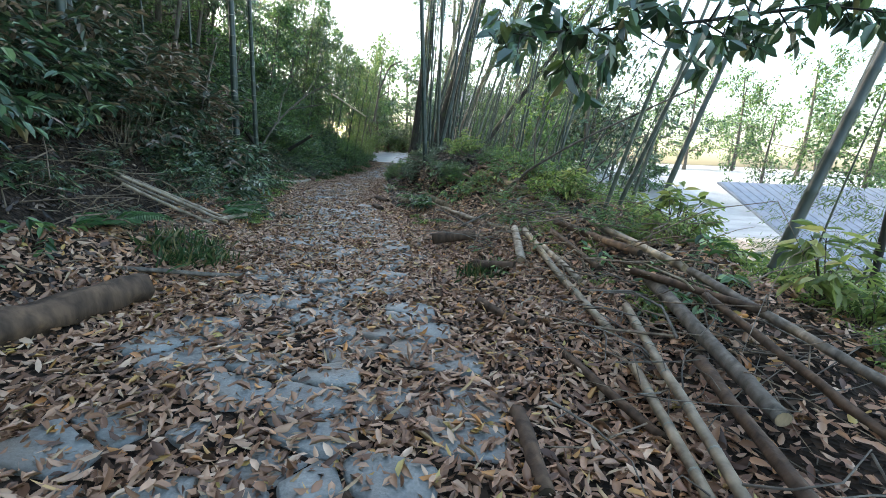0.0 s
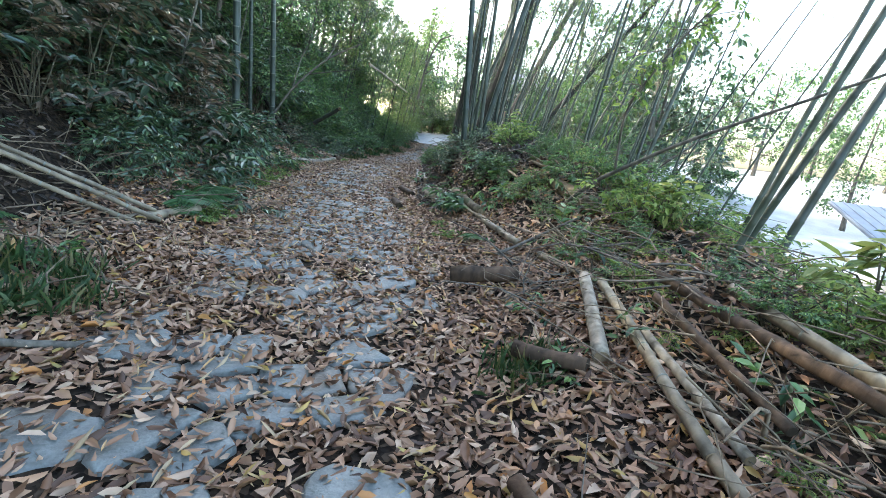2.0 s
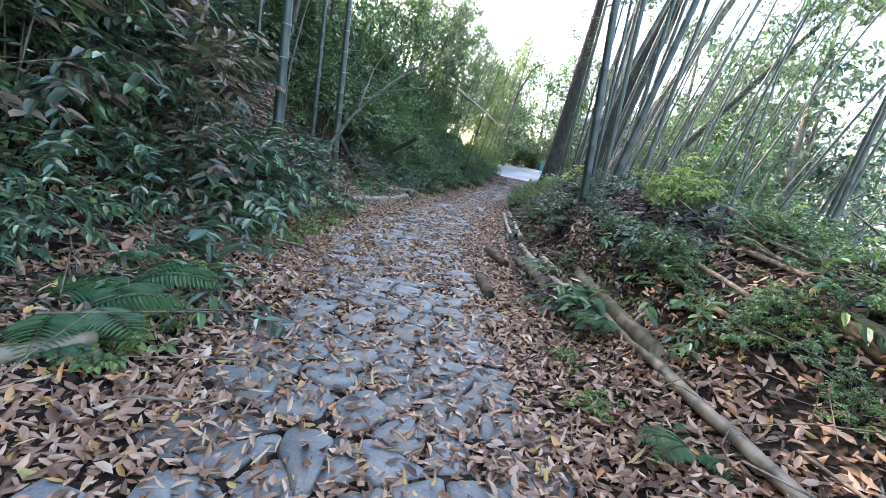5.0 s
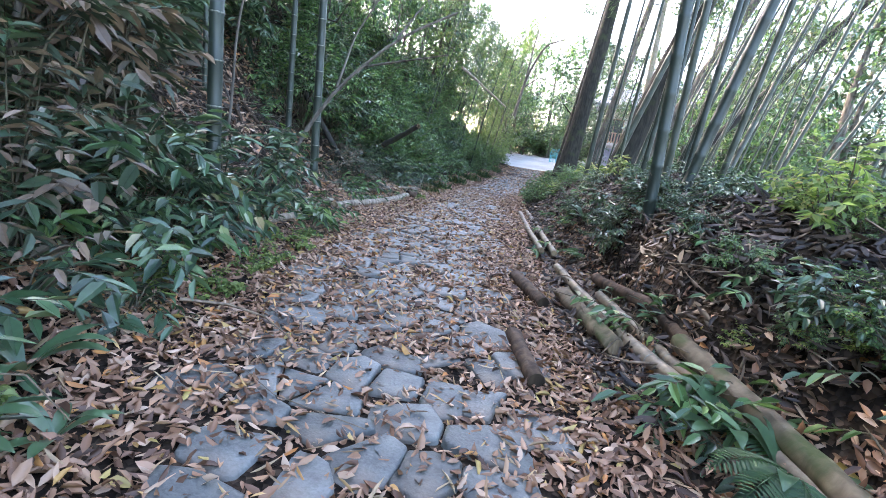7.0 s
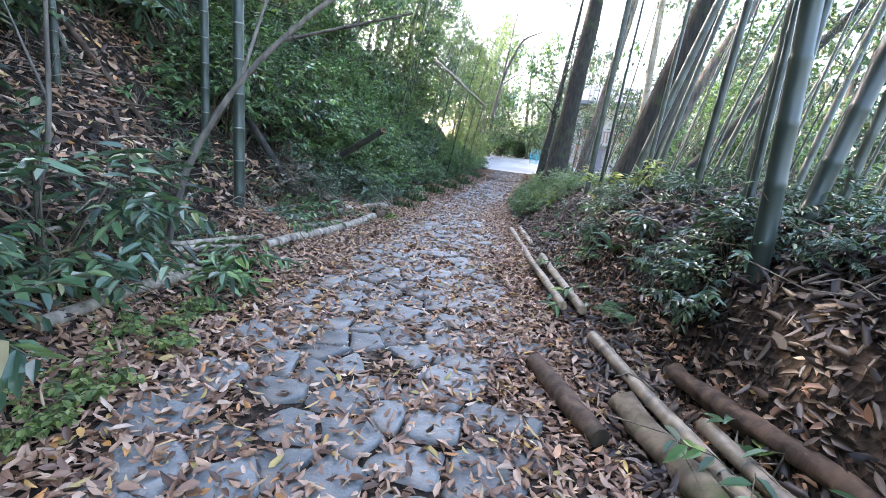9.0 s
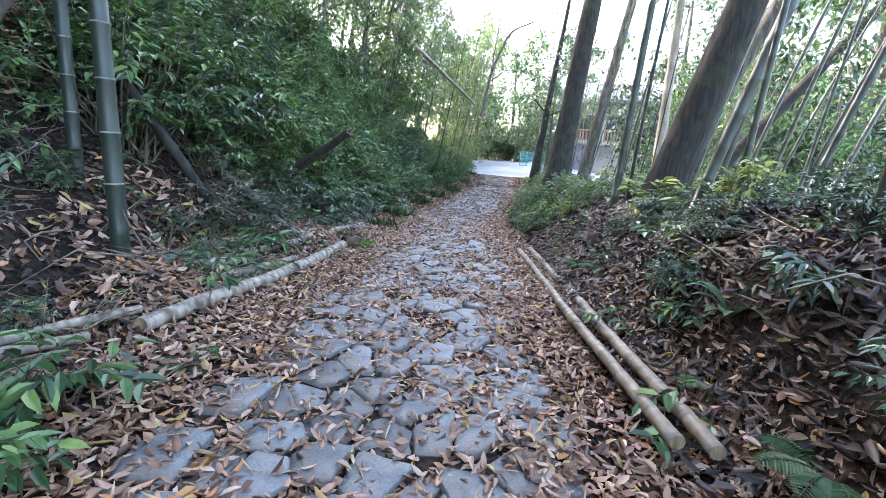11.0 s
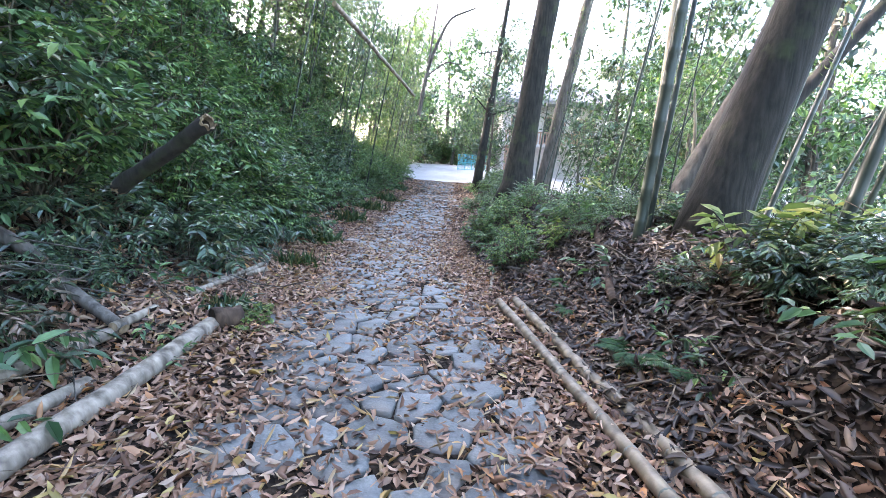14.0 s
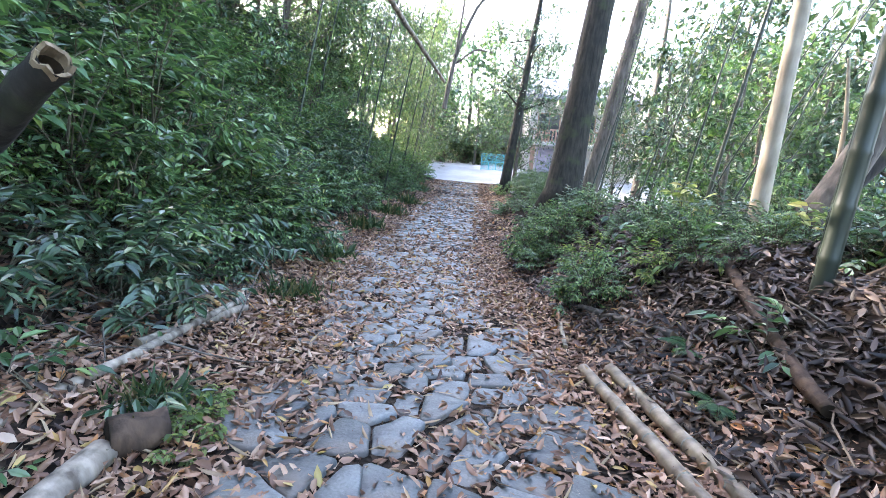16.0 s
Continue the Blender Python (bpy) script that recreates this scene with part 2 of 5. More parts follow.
def lathe(e, d, profile, sides=12, rag=0.0, seed=3):
    """A ring of revolution at e about the way d; profile: (along, radius) pairs."""
    d = np.asarray(d) / np.linalg.norm(d)
    a = np.cross(d, [0, 0, 1.0])
    a /= np.linalg.norm(a)
    c = np.cross(d, a)
    th = np.linspace(0, 2 * np.pi, sides, endpoint=False)
    ring = np.cos(th)[:, None] * a + np.sin(th)[:, None] * c
    tear = np.random.default_rng(seed).uniform(-rag, rag, (sides, 1))
    v = np.concatenate([e + d * (h + tear) + ring * q for h, q in profile])
    f = [(i * sides + j, i * sides + (j + 1) % sides, (i + 1) * sides + (j + 1) % sides, (i + 1) * sides + j) for i in range(len(profile) - 1) for j in range(sides)]
    return v, f


def leaf_cloud(pos, axis, normal, length, width, fold=0.25, droop=0.0, simple=False):
    """Leaves as pairs of folded quads. All arguments are arrays over the leaves."""
    n = len(pos)
    axis = axis / (np.linalg.norm(axis, axis=1)[:, None] + 1e-9)
    side = np.cross(normal, axis)
    side /= np.linalg.norm(side, axis=1)[:, None] + 1e-9
    nrm = np.cross(axis, side)
    L, W = np.broadcast_to(length, (n,))[:, None], np.broadcast_to(width, (n,))[:, None]
    fold = np.broadcast_to(fold, (n,))[:, None]
    lift = nrm * W * fold
    sag = nrm * L * np.broadcast_to(droop, (n,))[:, None]
    if simple:
        v = np.stack([pos, pos + axis * L * 0.4 + side * W * 0.5 + lift * 0.5, pos + axis * L - sag, pos + axis * L * 0.45 - side * W * 0.5 + lift * 0.5], 1).reshape(-1, 3)
        return v, np.arange(n)[:, None] * 4 + np.array([[0, 3, 2, 1]])
    v = np.stack([pos, pos + axis * L * 0.28 + side * W * 0.45 + lift, pos + axis * L * 0.66 + side * W * 0.4 + lift - sag * 0.4, pos + axis * L - sag,
                  pos + axis * L * 0.66 - side * W * 0.4 + lift - sag * 0.4, pos + axis * L * 0.28 - side * W * 0.45 + lift], 1).reshape(-1, 3)
    base = np.arange(n)[:, None] * 6
    f = np.concatenate([base + np.array([[0, 3, 2, 1]]), base + np.array([[0, 5, 4, 3]])])
    return v, f


def unit(n, r, zbias=0.0):
    d = r.standard_normal((n, 3))
    d[:, 2] += zbias
    return d / np.linalg.norm(d, axis=1)[:, None]


# ---- the lie of the land ----
CENTRE_Y = [-8, 0, 2, 3.5, 6, 8, 9.3, 11, 13, 15, 17, 20, 23, 27, 35, 45, 55]
CENTRE_X = [-0.9, -0.75, -0.72, -0.75, -1.15, -1.7, -2.2, -2.75, -3.05, -3.45, -3.6, -4.0, -4.45, -4.6, -4.5, -4.8, -6.0]
RISE_Y = [-8, 0, 3.5, 8, 14, 17, 20, 24, 32, 37, 42, 50, 70, 100]
RISE_Z = [0.05, 0.1, 0.19, 0.21, 0.2, 0.17, 0.07, -0.12, -0.1, 0.1, 0.6, 1.3, 1.8, 2.0]


def lattice(x, y, scale, seed):
    """Smooth value noise from -1 to 1."""
    g = np.random.default_rng(seed).uniform(-1, 1, (64, 64))
    x, y = np.asarray(x) / scale, np.asarray(y) / scale
    i, j = np.floor(x).astype(int), np.floor(y).astype(int)
    a, c = x - i, y - j
    a, c = a * a * (3 - 2 * a), c * c * (3 - 2 * c)
    at = lambda p, q: g[p % 64, q % 64]
    return (at(i, j) * (1 - a) + at(i + 1, j) * a) * (1 - c) + (at(i, j + 1) * (1 - a) + at(i + 1, j + 1) * a) * c


def centre(y):
    return np.interp(y, CENTRE_Y, CENTRE_X)


def height(x, y, rough=True):
    x, y = np.asarray(x, dtype=float), np.asarray(y, dtype=float)
    u = x - centre(y)
    z = np.interp(y, RISE_Y, RISE_Z)
    hill = np.interp(y, [-60, -20, 34, 48, 75], [0.7, 1, 1, 0.15, 0.0])
    z = z + hill * np.interp(u, [-60, -30, -14, -8, -4.2, -2.6, -1.5, 0], [20, 19, 11.5, 6.2, 1.95, 0.4, 0.08, 0])
    low = np.interp(y, [-8, 3, 5, 6.5, 9], [0.25, 0.3, 0.5, 0.75, 1.1]) * np.interp(u, [1.05, 1.35, 1.7, 2.1, 2.7, 3.4, 5.0], [0, 0.05, 0.18, 0.4, 0.7, 0.8, 0.4])
    steep = np.interp(y, [10, 30, 37, 43], [1.0, 1.0, 0.7, 0.0]) * np.interp(u, [1.3, 1.65, 2.0, 2.3, 2.7, 3.4, 5.0], [0, 0.04, 0.26, 0.92, 1.2, 1.3, 0.95])
    gentle = np.interp(y, [10, 30, 37, 43], [1.0, 1.0, 0.7, 0.0]) * np.interp(u, [1.2, 1.7, 2.1, 2.7, 3.4, 5.0], [0, 0.12, 0.4, 0.95, 1.12, 0.6])
    on, off = np.interp(y, [8.2, 10.8], [0.0, 1.0]), np.interp(y, [14.5, 17.0], [0.0, 1.0])
    z = z + low * (1 - on) + (steep * (1 - off) + gentle * off) * on
    drop = np.interp(y, [-60, 34, 46], [1, 1, 0.25])
    z = z - drop * np.interp(u, [3.6, 5.0, 7.5, 10, 14], [0, 0.35, 1.5, 2.3, 2.5])
    if rough:
        near = np.clip(1 - (np.abs(y - 18) - 30) / 10, 0, 1) * np.clip(1 - (np.abs(u) - 14) / 8, 0, 1)
        off = np.clip((np.abs(u + 0.1) - 1.0) / 1.2, 0.12, 1)
        z = z + near * off * (0.14 * lattice(x, y, 1.1, 1) + 0.07 * lattice(x, y, 0.45, 2) + 0.03 * lattice(x, y, 0.2, 3))
    return z


def ground_z(x, y):
    return float(height(np.array([x]), np.array([y]))[0])


def spread(a, lo, hi, b, step, growth=1.28):
    """Coordinates at even steps from lo to hi, and wider and wider to a and b."""
    mid = list(np.arange(lo, hi, step))
    out, s, v = [], step, mid[-1]
    while v < b:
        s *= growth
        v += s
        out.append(v)
    low, s, v = [], step, mid[0]
    while v > a:
        s *= growth
        v -= s
        low.append(v)
    return np.array(low[::-1] + mid + out)


gx, gy = spread(-700, -10, 7, 700, 0.125), spread(-700, -3, 28, 900, 0.16)
X, Y = np.meshgrid(gx, gy, indexing="ij")
Z = height(X, Y)
nx, ny = X.shape
i, j = np.meshgrid(np.arange(nx - 1), np.arange(ny - 1), indexing="ij")
quads = np.stack([i * ny + j, (i + 1) * ny + j, (i + 1) * ny + j + 1, i * ny + j + 1], -1).reshape(-1, 4)
ground_mesh = raw_mesh("ground", np.stack([X, Y, Z], -1).reshape(-1, 3), quads, M_SOIL, True)
ground_mesh.materials.append(M_CONCRETE)
cx, cy = X[:-1, :-1].ravel(), Y[:-1, :-1].ravel()
paved = ((cx - centre(cy) > 8.5) & (cx < 60) & (cy > -40) & (cy < 90)) | ((cy > 41) & (cy < 60) & (cx > -9) & (cx < 60))
ground_mesh.polygons.foreach_set("material_index", paved.astype(np.int32))
tagged(new("ground", ground_mesh), "brown leaf-strewn forest soil rising to a bank", "ground", kind="structure")

# ---- kinds of things ----


def shrub(name, label, size, twigs, leaves, leaf, mat, seed, clear=0.12, lets=4, group="undergrowth", simple=False):
    """A shrub of that width and height: forked stems, branchlets, and leaves ranked along them in flat drooping sprays."""
    r = np.random.default_rng(seed)
    w, h = size
    ob = thing(name, label, "shrub", group=group)
    tubes, pos, axes = [], [], []
    m = max(3, leaves // (twigs * lets))
    for k in range(twigs):
        d = unit(1, r, 0.5)[0]
        d[2] = abs(d[2])
        reach = r.uniform(0.5, 1.0)
        end = np.array([d[0] * w * reach, d[1] * w * reach, h * (clear + (1 - clear) * d[2] * reach)])
        root = np.array([r.normal(0, 0.07) * w, r.normal(0, 0.07) * w, -0.05])
        mid = (root + end) / 2 + np.array([0, 0, 0.2 * h]) + r.normal(0, 0.06, 3) * h
        s = np.linspace(0, 1, 4)[:, None]
        tubes.append(tube((1 - s) ** 2 * root + 2 * s * (1 - s) * mid + s ** 2 * end, np.linspace(0.011, 0.003, 4) * (0.6 + h * 0.5), 3, False))
        for _ in range(lets):
            q = r.uniform(0.55, 1.0)
            st = (1 - q) ** 2 * root + 2 * q * (1 - q) * mid + q ** 2 * end
            way = (end - mid) / np.linalg.norm(end - mid) * 0.8 + unit(1, r)[0] * 0.9
            way[2] = way[2] * 0.5 - 0.2
            way /= np.linalg.norm(way)
            tip = st + way * m * leaf[0] * r.uniform(0.22, 0.34)
            if not simple:
                tubes.append(tube([st, tip], [0.003, 0.0015], 3, False))
            g = (np.arange(m) + r.uniform(0.2, 0.8, m)) / m
            side = np.cross(way, [0, 0, 1.0])
            side /= np.linalg.norm(side) + 1e-9
            sg = np.where(np.arange(m) % 2, 1.0, -1.0)[:, None]
            pos.append(st + (tip - st) * g[:, None])
            ax = side * sg * 0.9 + way * 0.75 + r.normal(0, 0.22, (m, 3))
            ax[:, 2] -= 0.22
            axes.append(ax)
    v, f = join(tubes)
    tagged(child("stem", raw_mesh("stem", v, f, M_STEM, True), ob), kind="stuff")
    pos, axes = np.concatenate(pos), np.concatenate(axes)
    n = len(pos)
    ln = leaf[0] * r.uniform(0.65, 1.2, n)
    v, f = leaf_cloud(pos, axes, unit(n, r, 3.2), ln, ln * leaf[1], r.uniform(0.05, 0.3, n), r.uniform(0.0, 0.35, n), simple)
    child("foliage", raw_mesh("foliage", v, f, mat), ob)
    return ob


def fern(name, label, fronds, length, seed):
    r = np.random.default_rng(seed)
    ob = thing(name, label, "fern", group="ferns")
    for k in range(fronds):
        a = 2 * np.pi * k / fronds + r.normal(0, 0.25)
        L = length * r.uniform(0.7, 1.1)
        s = np.linspace(0, 1, 9)
        out = np.array([np.cos(a), np.sin(a), 0])
        line = out * (s * L)[:, None] + np.array([0, 0, 1]) * (L * (0.75 * s - 0.72 * s ** 2))[:, None]
        parts = [tube(line, np.linspace(0.005, 0.0015, 9), 3, False)]
        q = np.repeat(np.linspace(0.12, 0.98, 22), 2)
        p = np.stack([np.interp(q, s, line[:, c]) for c in range(3)], 1)
        sg = np.tile([1, -1], 22)
        side = np.cross(out, [0, 0, 1])
        ax = side[None, :] * sg[:, None] + out * 0.35 + np.array([0, 0, -0.12])
        ln = L * 0.3 * np.sin(np.pi * np.clip(q * 0.9 + 0.12, 0, 1)) ** 0.8
        nrm = np.tile([[0, 0, 1.0]], (44, 1)) + r.normal(0, 0.1, (44, 3))
        parts.append(leaf_cloud(p, ax, nrm, ln, np.maximum(ln * 0.2, 0.012), 0.1, 0.15))
        v, f = join(parts)
        child("frond", raw_mesh("frond", v, f, M_FERN), ob)
    return ob


def grass(name, label, blades, length, seed):
    r = np.random.default_rng(seed)
    ob = thing(name, label, "grass", group="grass tufts")
    pos = np.stack([r.normal(0, 0.16, blades), r.normal(0, 0.16, blades), np.full(blades, -0.01)], 1)
    ax = unit(blades, r, 1.6)
    ax[:, 2] = np.abs(ax[:, 2])
    ln = length * r.uniform(0.5, 1.2, blades)
    sag = r.uniform(0.1, 0.6, blades)
    for k in range(8):
        q = slice(k, None, 8)
        v, f = leaf_cloud(pos[q], ax[q], unit(len(pos[q]), r), ln[q], 0.007, 0.2, sag[q])
        tagged(child("tuft", raw_mesh("tuft", v, f, M_GRASS), ob), kind="stuff")
    return ob


def rosette(name, label, leaves, length, width, seed):
    """Strap leaves that rise and arch from one root."""
    r = np.random.default_rng(seed)
    ob = thing(name, label, "plant", group="strap-leaved plants")
    for k in range(leaves):
        a = 2 * np.pi * k / leaves + r.normal(0, 0.3)
        L, W, up = length * r.uniform(0.7, 1.15), width * r.uniform(0.8, 1.1), r.uniform(0.5, 1.3)
        s = np.linspace(0, 1, 7)
        out, side = np.array([np.cos(a), np.sin(a), 0]), np.array([-np.sin(a), np.cos(a), 0])
        line = out * (L * s * 0.8)[:, None] + np.array([0, 0, 1]) * (L * (up * s - 0.65 * up * s ** 2.2))[:, None]
        w = (W * np.sin(np.pi * np.clip(s * 0.93 + 0.06, 0, 1)) ** 0.8)[:, None]
        v = np.stack([line + side * w * 0.5 + np.array([0, 0, 0.12]) * w, line, line - side * w * 0.5 + np.array([0, 0, 0.12]) * w], 1).reshape(-1, 3)
        f = [(i * 3 + j, i * 3 + j + 1, i * 3 + j + 4, i * 3 + j + 3) for i in range(6) for j in range(2)]
        child("leaf", raw_mesh("leaf", v, f, M_LEAF_DARK, True), ob)
    return ob


def bamboo(name, label, tall, radius, lean, seed, crown=True, bare=0.45, mat=None, group="bamboo grove", rings=False, fill=26):
    """A living bamboo: a jointed, tapering culm that bows with its lean, ring nodes, thin branches and narrow leaves."""
    r = np.random.default_rng(seed)
    ob = thing(name, label, "bamboo", group=group)
    steps = int(tall / 0.36)
    s = np.linspace(0, 1, steps * 1 + 1)
    bow = lean * tall * (0.75 * s + 0.25 * s ** 2)
    swing = r.normal(0, 0.01) * tall
    line = np.stack([bow, swing * s ** 2, tall * s * math.sqrt(max(0.2, 1 - lean * lean)) - 0.15], 1)
    rad = radius * (1 - 0.72 * s ** 1.3)
    # a swelling at each joint
    pts, rr = [], []
    for k in range(len(s)):
        pts.append(line[k])
        rr.append(rad[k] * 1.07)
        if k + 1 < len(s):
            for q in (0.06, 0.94):
                pts.append(line[k] * (1 - q) + line[k + 1] * q)
                rr.append(rad[k] * 0.97)
    v, f = tube(pts, rr, 8)
    child("culm", raw_mesh("culm", v, f, mat or M_CULM, True), ob)
    for k in range(2, 16 if rings else 0):
        t = line[k + 1] - line[k]
        t = t / np.linalg.norm(t)
        child("node", raw_mesh("node", *tube([line[k] - t * 0.007, line[k], line[k] + t * 0.007], np.array([1.0, 1.1, 1.0]) * rad[k] * 1.04, 9, False), M_NODE, True), ob)
    if crown:
        tw, pos, axs = [], [], []
        for k in range(int(len(s) * bare), len(s)):
            for b_ in range(2):
                a = r.uniform(0, 2 * np.pi)
                reach = r.uniform(0.5, 1.3) * (1.15 - 0.6 * s[k])
                end = line[k] + np.array([np.cos(a) * reach, np.sin(a) * reach, r.uniform(0.1, 0.6) * reach])
                sag = end + np.array([np.cos(a), np.sin(a), -0.9]) * 0.35 * reach
                tw.append(tube([line[k], (line[k] + end) / 2, end, sag], [0.006, 0.005, 0.003, 0.001], 3, False))
                m = fill
                q = r.uniform(0.25, 1, m)[:, None]
                p = np.where(q < 0.7, line[k] + (end - line[k]) * q / 0.7, end + (sag - end) * (q - 0.7) / 0.3)
                p = p + r.normal(0, 0.1, (m, 3))
                pos.append(p)
                ax = unit(m, r) * 0.8 + np.array([np.cos(a), np.sin(a), -0.9])
                axs.append(ax)
        v, f = join(tw)
        tagged(child("branching", raw_mesh("branching", v, f, M_STEM, True), ob), kind="stuff")
        pos, axs = np.concatenate(pos), np.concatenate(axs)
        n = len(pos)
        ln = r.uniform(0.09, 0.18, n)
        v, f = leaf_cloud(pos, axs, unit(n, r, 0.6), ln, ln * 0.17, 0.15, 0.1, True)
        child("foliage", raw_mesh("foliage", v, f, M_LEAF_BAMBOO), ob)
    return ob


def tree(name, label, tall, radius, lean, seed, bark, leaf_mat, leaves=5000, leaf=(0.1, 0.42), spread_w=2.2, first=0.4, limbs=14, flare=1.35, bend=0.0, group="trees", fork=0.0):
    """A tree: a flaring, tapering trunk, limbs, and a crown of leaf clumps along the twigs."""
    r = np.random.default_rng(seed)
    ob = thing(name, label, "tree", group=group)
    s = np.linspace(0, 1, 22)
    line = np.stack([lean[0] * tall * (s + bend * s ** 2), lean[1] * tall * s + 0.12 * np.sin(s * 5 + seed) * (s > 0.02), tall * s - 0.25], 1)
    rad = radius * (1 - 0.75 * s) * (1 + (flare - 1) * np.exp(-s * tall / 0.45))
    v, f = tube(line, rad, 14, True, 0.035, seed)
    child("trunk", raw_mesh("trunk", v, f, bark, True), ob)
    tw, pos, axs = [], [], []
    for k in range(limbs):
        q = first + (1 - first) * (k + r.uniform(0, 1)) / limbs
        root = np.array([np.interp(q, s, line[:, c]) for c in range(3)])
        a = r.uniform(0, 2 * np.pi) if k else 0.3
        reach = spread_w * (1.15 - 0.6 * q) * r.uniform(0.7, 1.2)
        end = root + np.array([np.cos(a) * reach, np.sin(a) * reach, reach * r.uniform(0.1, 0.7)])
        mid = (root + end) / 2 + r.normal(0, 0.12, 3) * reach
        tw.append(tube([root, mid, end], [radius * 0.28 * (1.1 - q), radius * 0.18 * (1.1 - q), 0.008], 5, False))
        for b_ in range(6):
            w = r.uniform(0.35, 1)
            st = root + (end - root) * w
            tip = st + unit(1, r, 0.2)[0] * reach * 0.42
            tw.append(tube([st, (st + tip) / 2 + r.normal(0, 0.05, 3), tip], [0.014, 0.009, 0.003], 3, False))
            m = max(6, leaves // (limbs * 6))
            cl = st + (tip - st) * r.uniform(0.3, 1.1, (m, 1)) + r.normal(0, 0.13 * reach ** 0.5, (m, 3))
            pos.append(cl)
            ax = unit(m, r) + (tip - st) * 0.8
            ax[:, 2] -= 0.4
            axs.append(ax)
    v, f = join(tw)
    child("branching", raw_mesh("branching", v, f, bark, True), ob)
    pos, axs = np.concatenate(pos), np.concatenate(axs)
    n = len(pos)
    ln = leaf[0] * r.uniform(0.6, 1.3, n)
    v, f = leaf_cloud(pos, axs, unit(n, r, 2.0), ln, ln * leaf[1], 0.25, r.uniform(0, 0.3, n), True)
    child("crown", raw_mesh("crown", v, f, leaf_mat), ob)
    return ob


def log(name, label, a, b_, radius, mat, seed=0, joints=0, taper=0.85, lump=0.045, rest=True, hollow=False, category="log", group="fallen poles", bow=0.0):
    """A fallen log or pole from a to b, with cut ends; joints: ring nodes of a dead culm."""
    r = np.random.default_rng(seed)
    a, b_ = np.array(a, dtype=float), np.array(b_, dtype=float)
    n = max(5, int(np.linalg.norm(b_ - a) / 0.12))
    s = np.linspace(0, 1, n)[:, None]
    line = a + (b_ - a) * s + np.array([0, 0, 1]) * bow * np.sin(np.pi * s) + np.cumsum(r.normal(0, 0.0025, (n, 3)), 0)
    if rest:
        lift = np.maximum(height(line[:, 0], line[:, 1]) + radius * 0.7 - line[:, 2], 0)
        for _ in range(3):
            lift = np.convolve(np.pad(lift, 3, mode="edge"), np.ones(7) / 7, "valid")
        line[:, 2] += lift
    origin = line.mean(0)
    line = line - origin
    rad = radius * (1 + (taper - 1) * s[:, 0])
    ob = thing(name, label, category, Matrix.Translation(origin), group)
    if mat in (M_ROT, M_MOSSY, M_BARK):
        lump = 0.1
    elif mat in (M_WOOD_PALE, M_CULM_DRY):
        lump = 0.02
    v, f = tube(line, rad, 12, not hollow, lump, seed)
    child("body", raw_mesh("body", v, f, mat, True), ob)
    ends = []
    for e, d, q in ((line[0], line[0] - line[1], rad[0]), (line[-1], line[-1] - line[-2], rad[-1])):
        d = d / np.linalg.norm(d)
        if hollow:
            ring = lathe(e, d, [(-0.02, q * 1.02), (0.006, q * 1.02), (0.004, q * 0.78), (-0.06, q * 0.76)], 18, 0.022)
        else:
            ring = tube([e + d * 0.002, e + d * 0.004], q * 0.93, 10, True)
        rotten = mat in (M_ROT, M_BARK) and not hollow
        child("end", raw_mesh("end", *ring, M_HOLLOW if rotten else M_CUT), ob, "dark crumbling end" if rotten else "pale cut end")
        if hollow:
            child("inside", raw_mesh("inside", *lathe(e, d, [(-0.04, q * 0.745), (-0.3, q * 0.7), (-0.3, 0.002)]), M_HOLLOW), ob, "dark hollow inside")
    if joints:
        for k in range(1, int(np.linalg.norm(b_ - a) / joints)):
            q = k * joints / np.linalg.norm(b_ - a)
            p = np.array([np.interp(q, s[:, 0], line[:, c]) for c in range(3)])
            t = (b_ - a) / np.linalg.norm(b_ - a)
            child("joint", raw_mesh("joint", *tube([p - t * 0.008, p, p + t * 0.008], np.array([1.0, 1.08, 1.0]) * radius * (1 + (taper - 1) * q), 10, False), M_NODE, True), ob)
    return ob


def place(proto, x, y, turn=0.0, size=1.0, dz=0.0, tilt=0.0):
    ob = copy_thing(proto, Matrix.Translation((x, y, ground_z(x, y) + dz)) @ Matrix.Rotation(tilt, 4, "Y") @ Matrix.Rotation(turn, 4, "Z"))
    ob.scale = (size, size, size)
    return ob


def discard(proto):
    for o in list(proto.children_recursive) + [proto]:
        bpy.data.objects.remove(o)

# ---- the bamboo on both sides ----
R = random.Random(11)
LEANS = [0.0, 0.07, 0.14, 0.22, 0.3, 0.38]
CULMS = [bamboo("bamboo", "tall grey-green bamboo leaning out over the berm" if ln > 0.1 else "tall grey-green bamboo rising from the berm", 11.5 + (k % 3), 0.05, ln, 40 + k, bare=0.4 if k % 2 else 0.5, fill=14) for k, ln in enumerate(LEANS)]


def culm(x, y, lean, size):
    k = min(range(len(LEANS)), key=lambda q: abs(LEANS[q] - lean))
    return place(CULMS[k], x, y, R.gauss(0, 0.25), size)


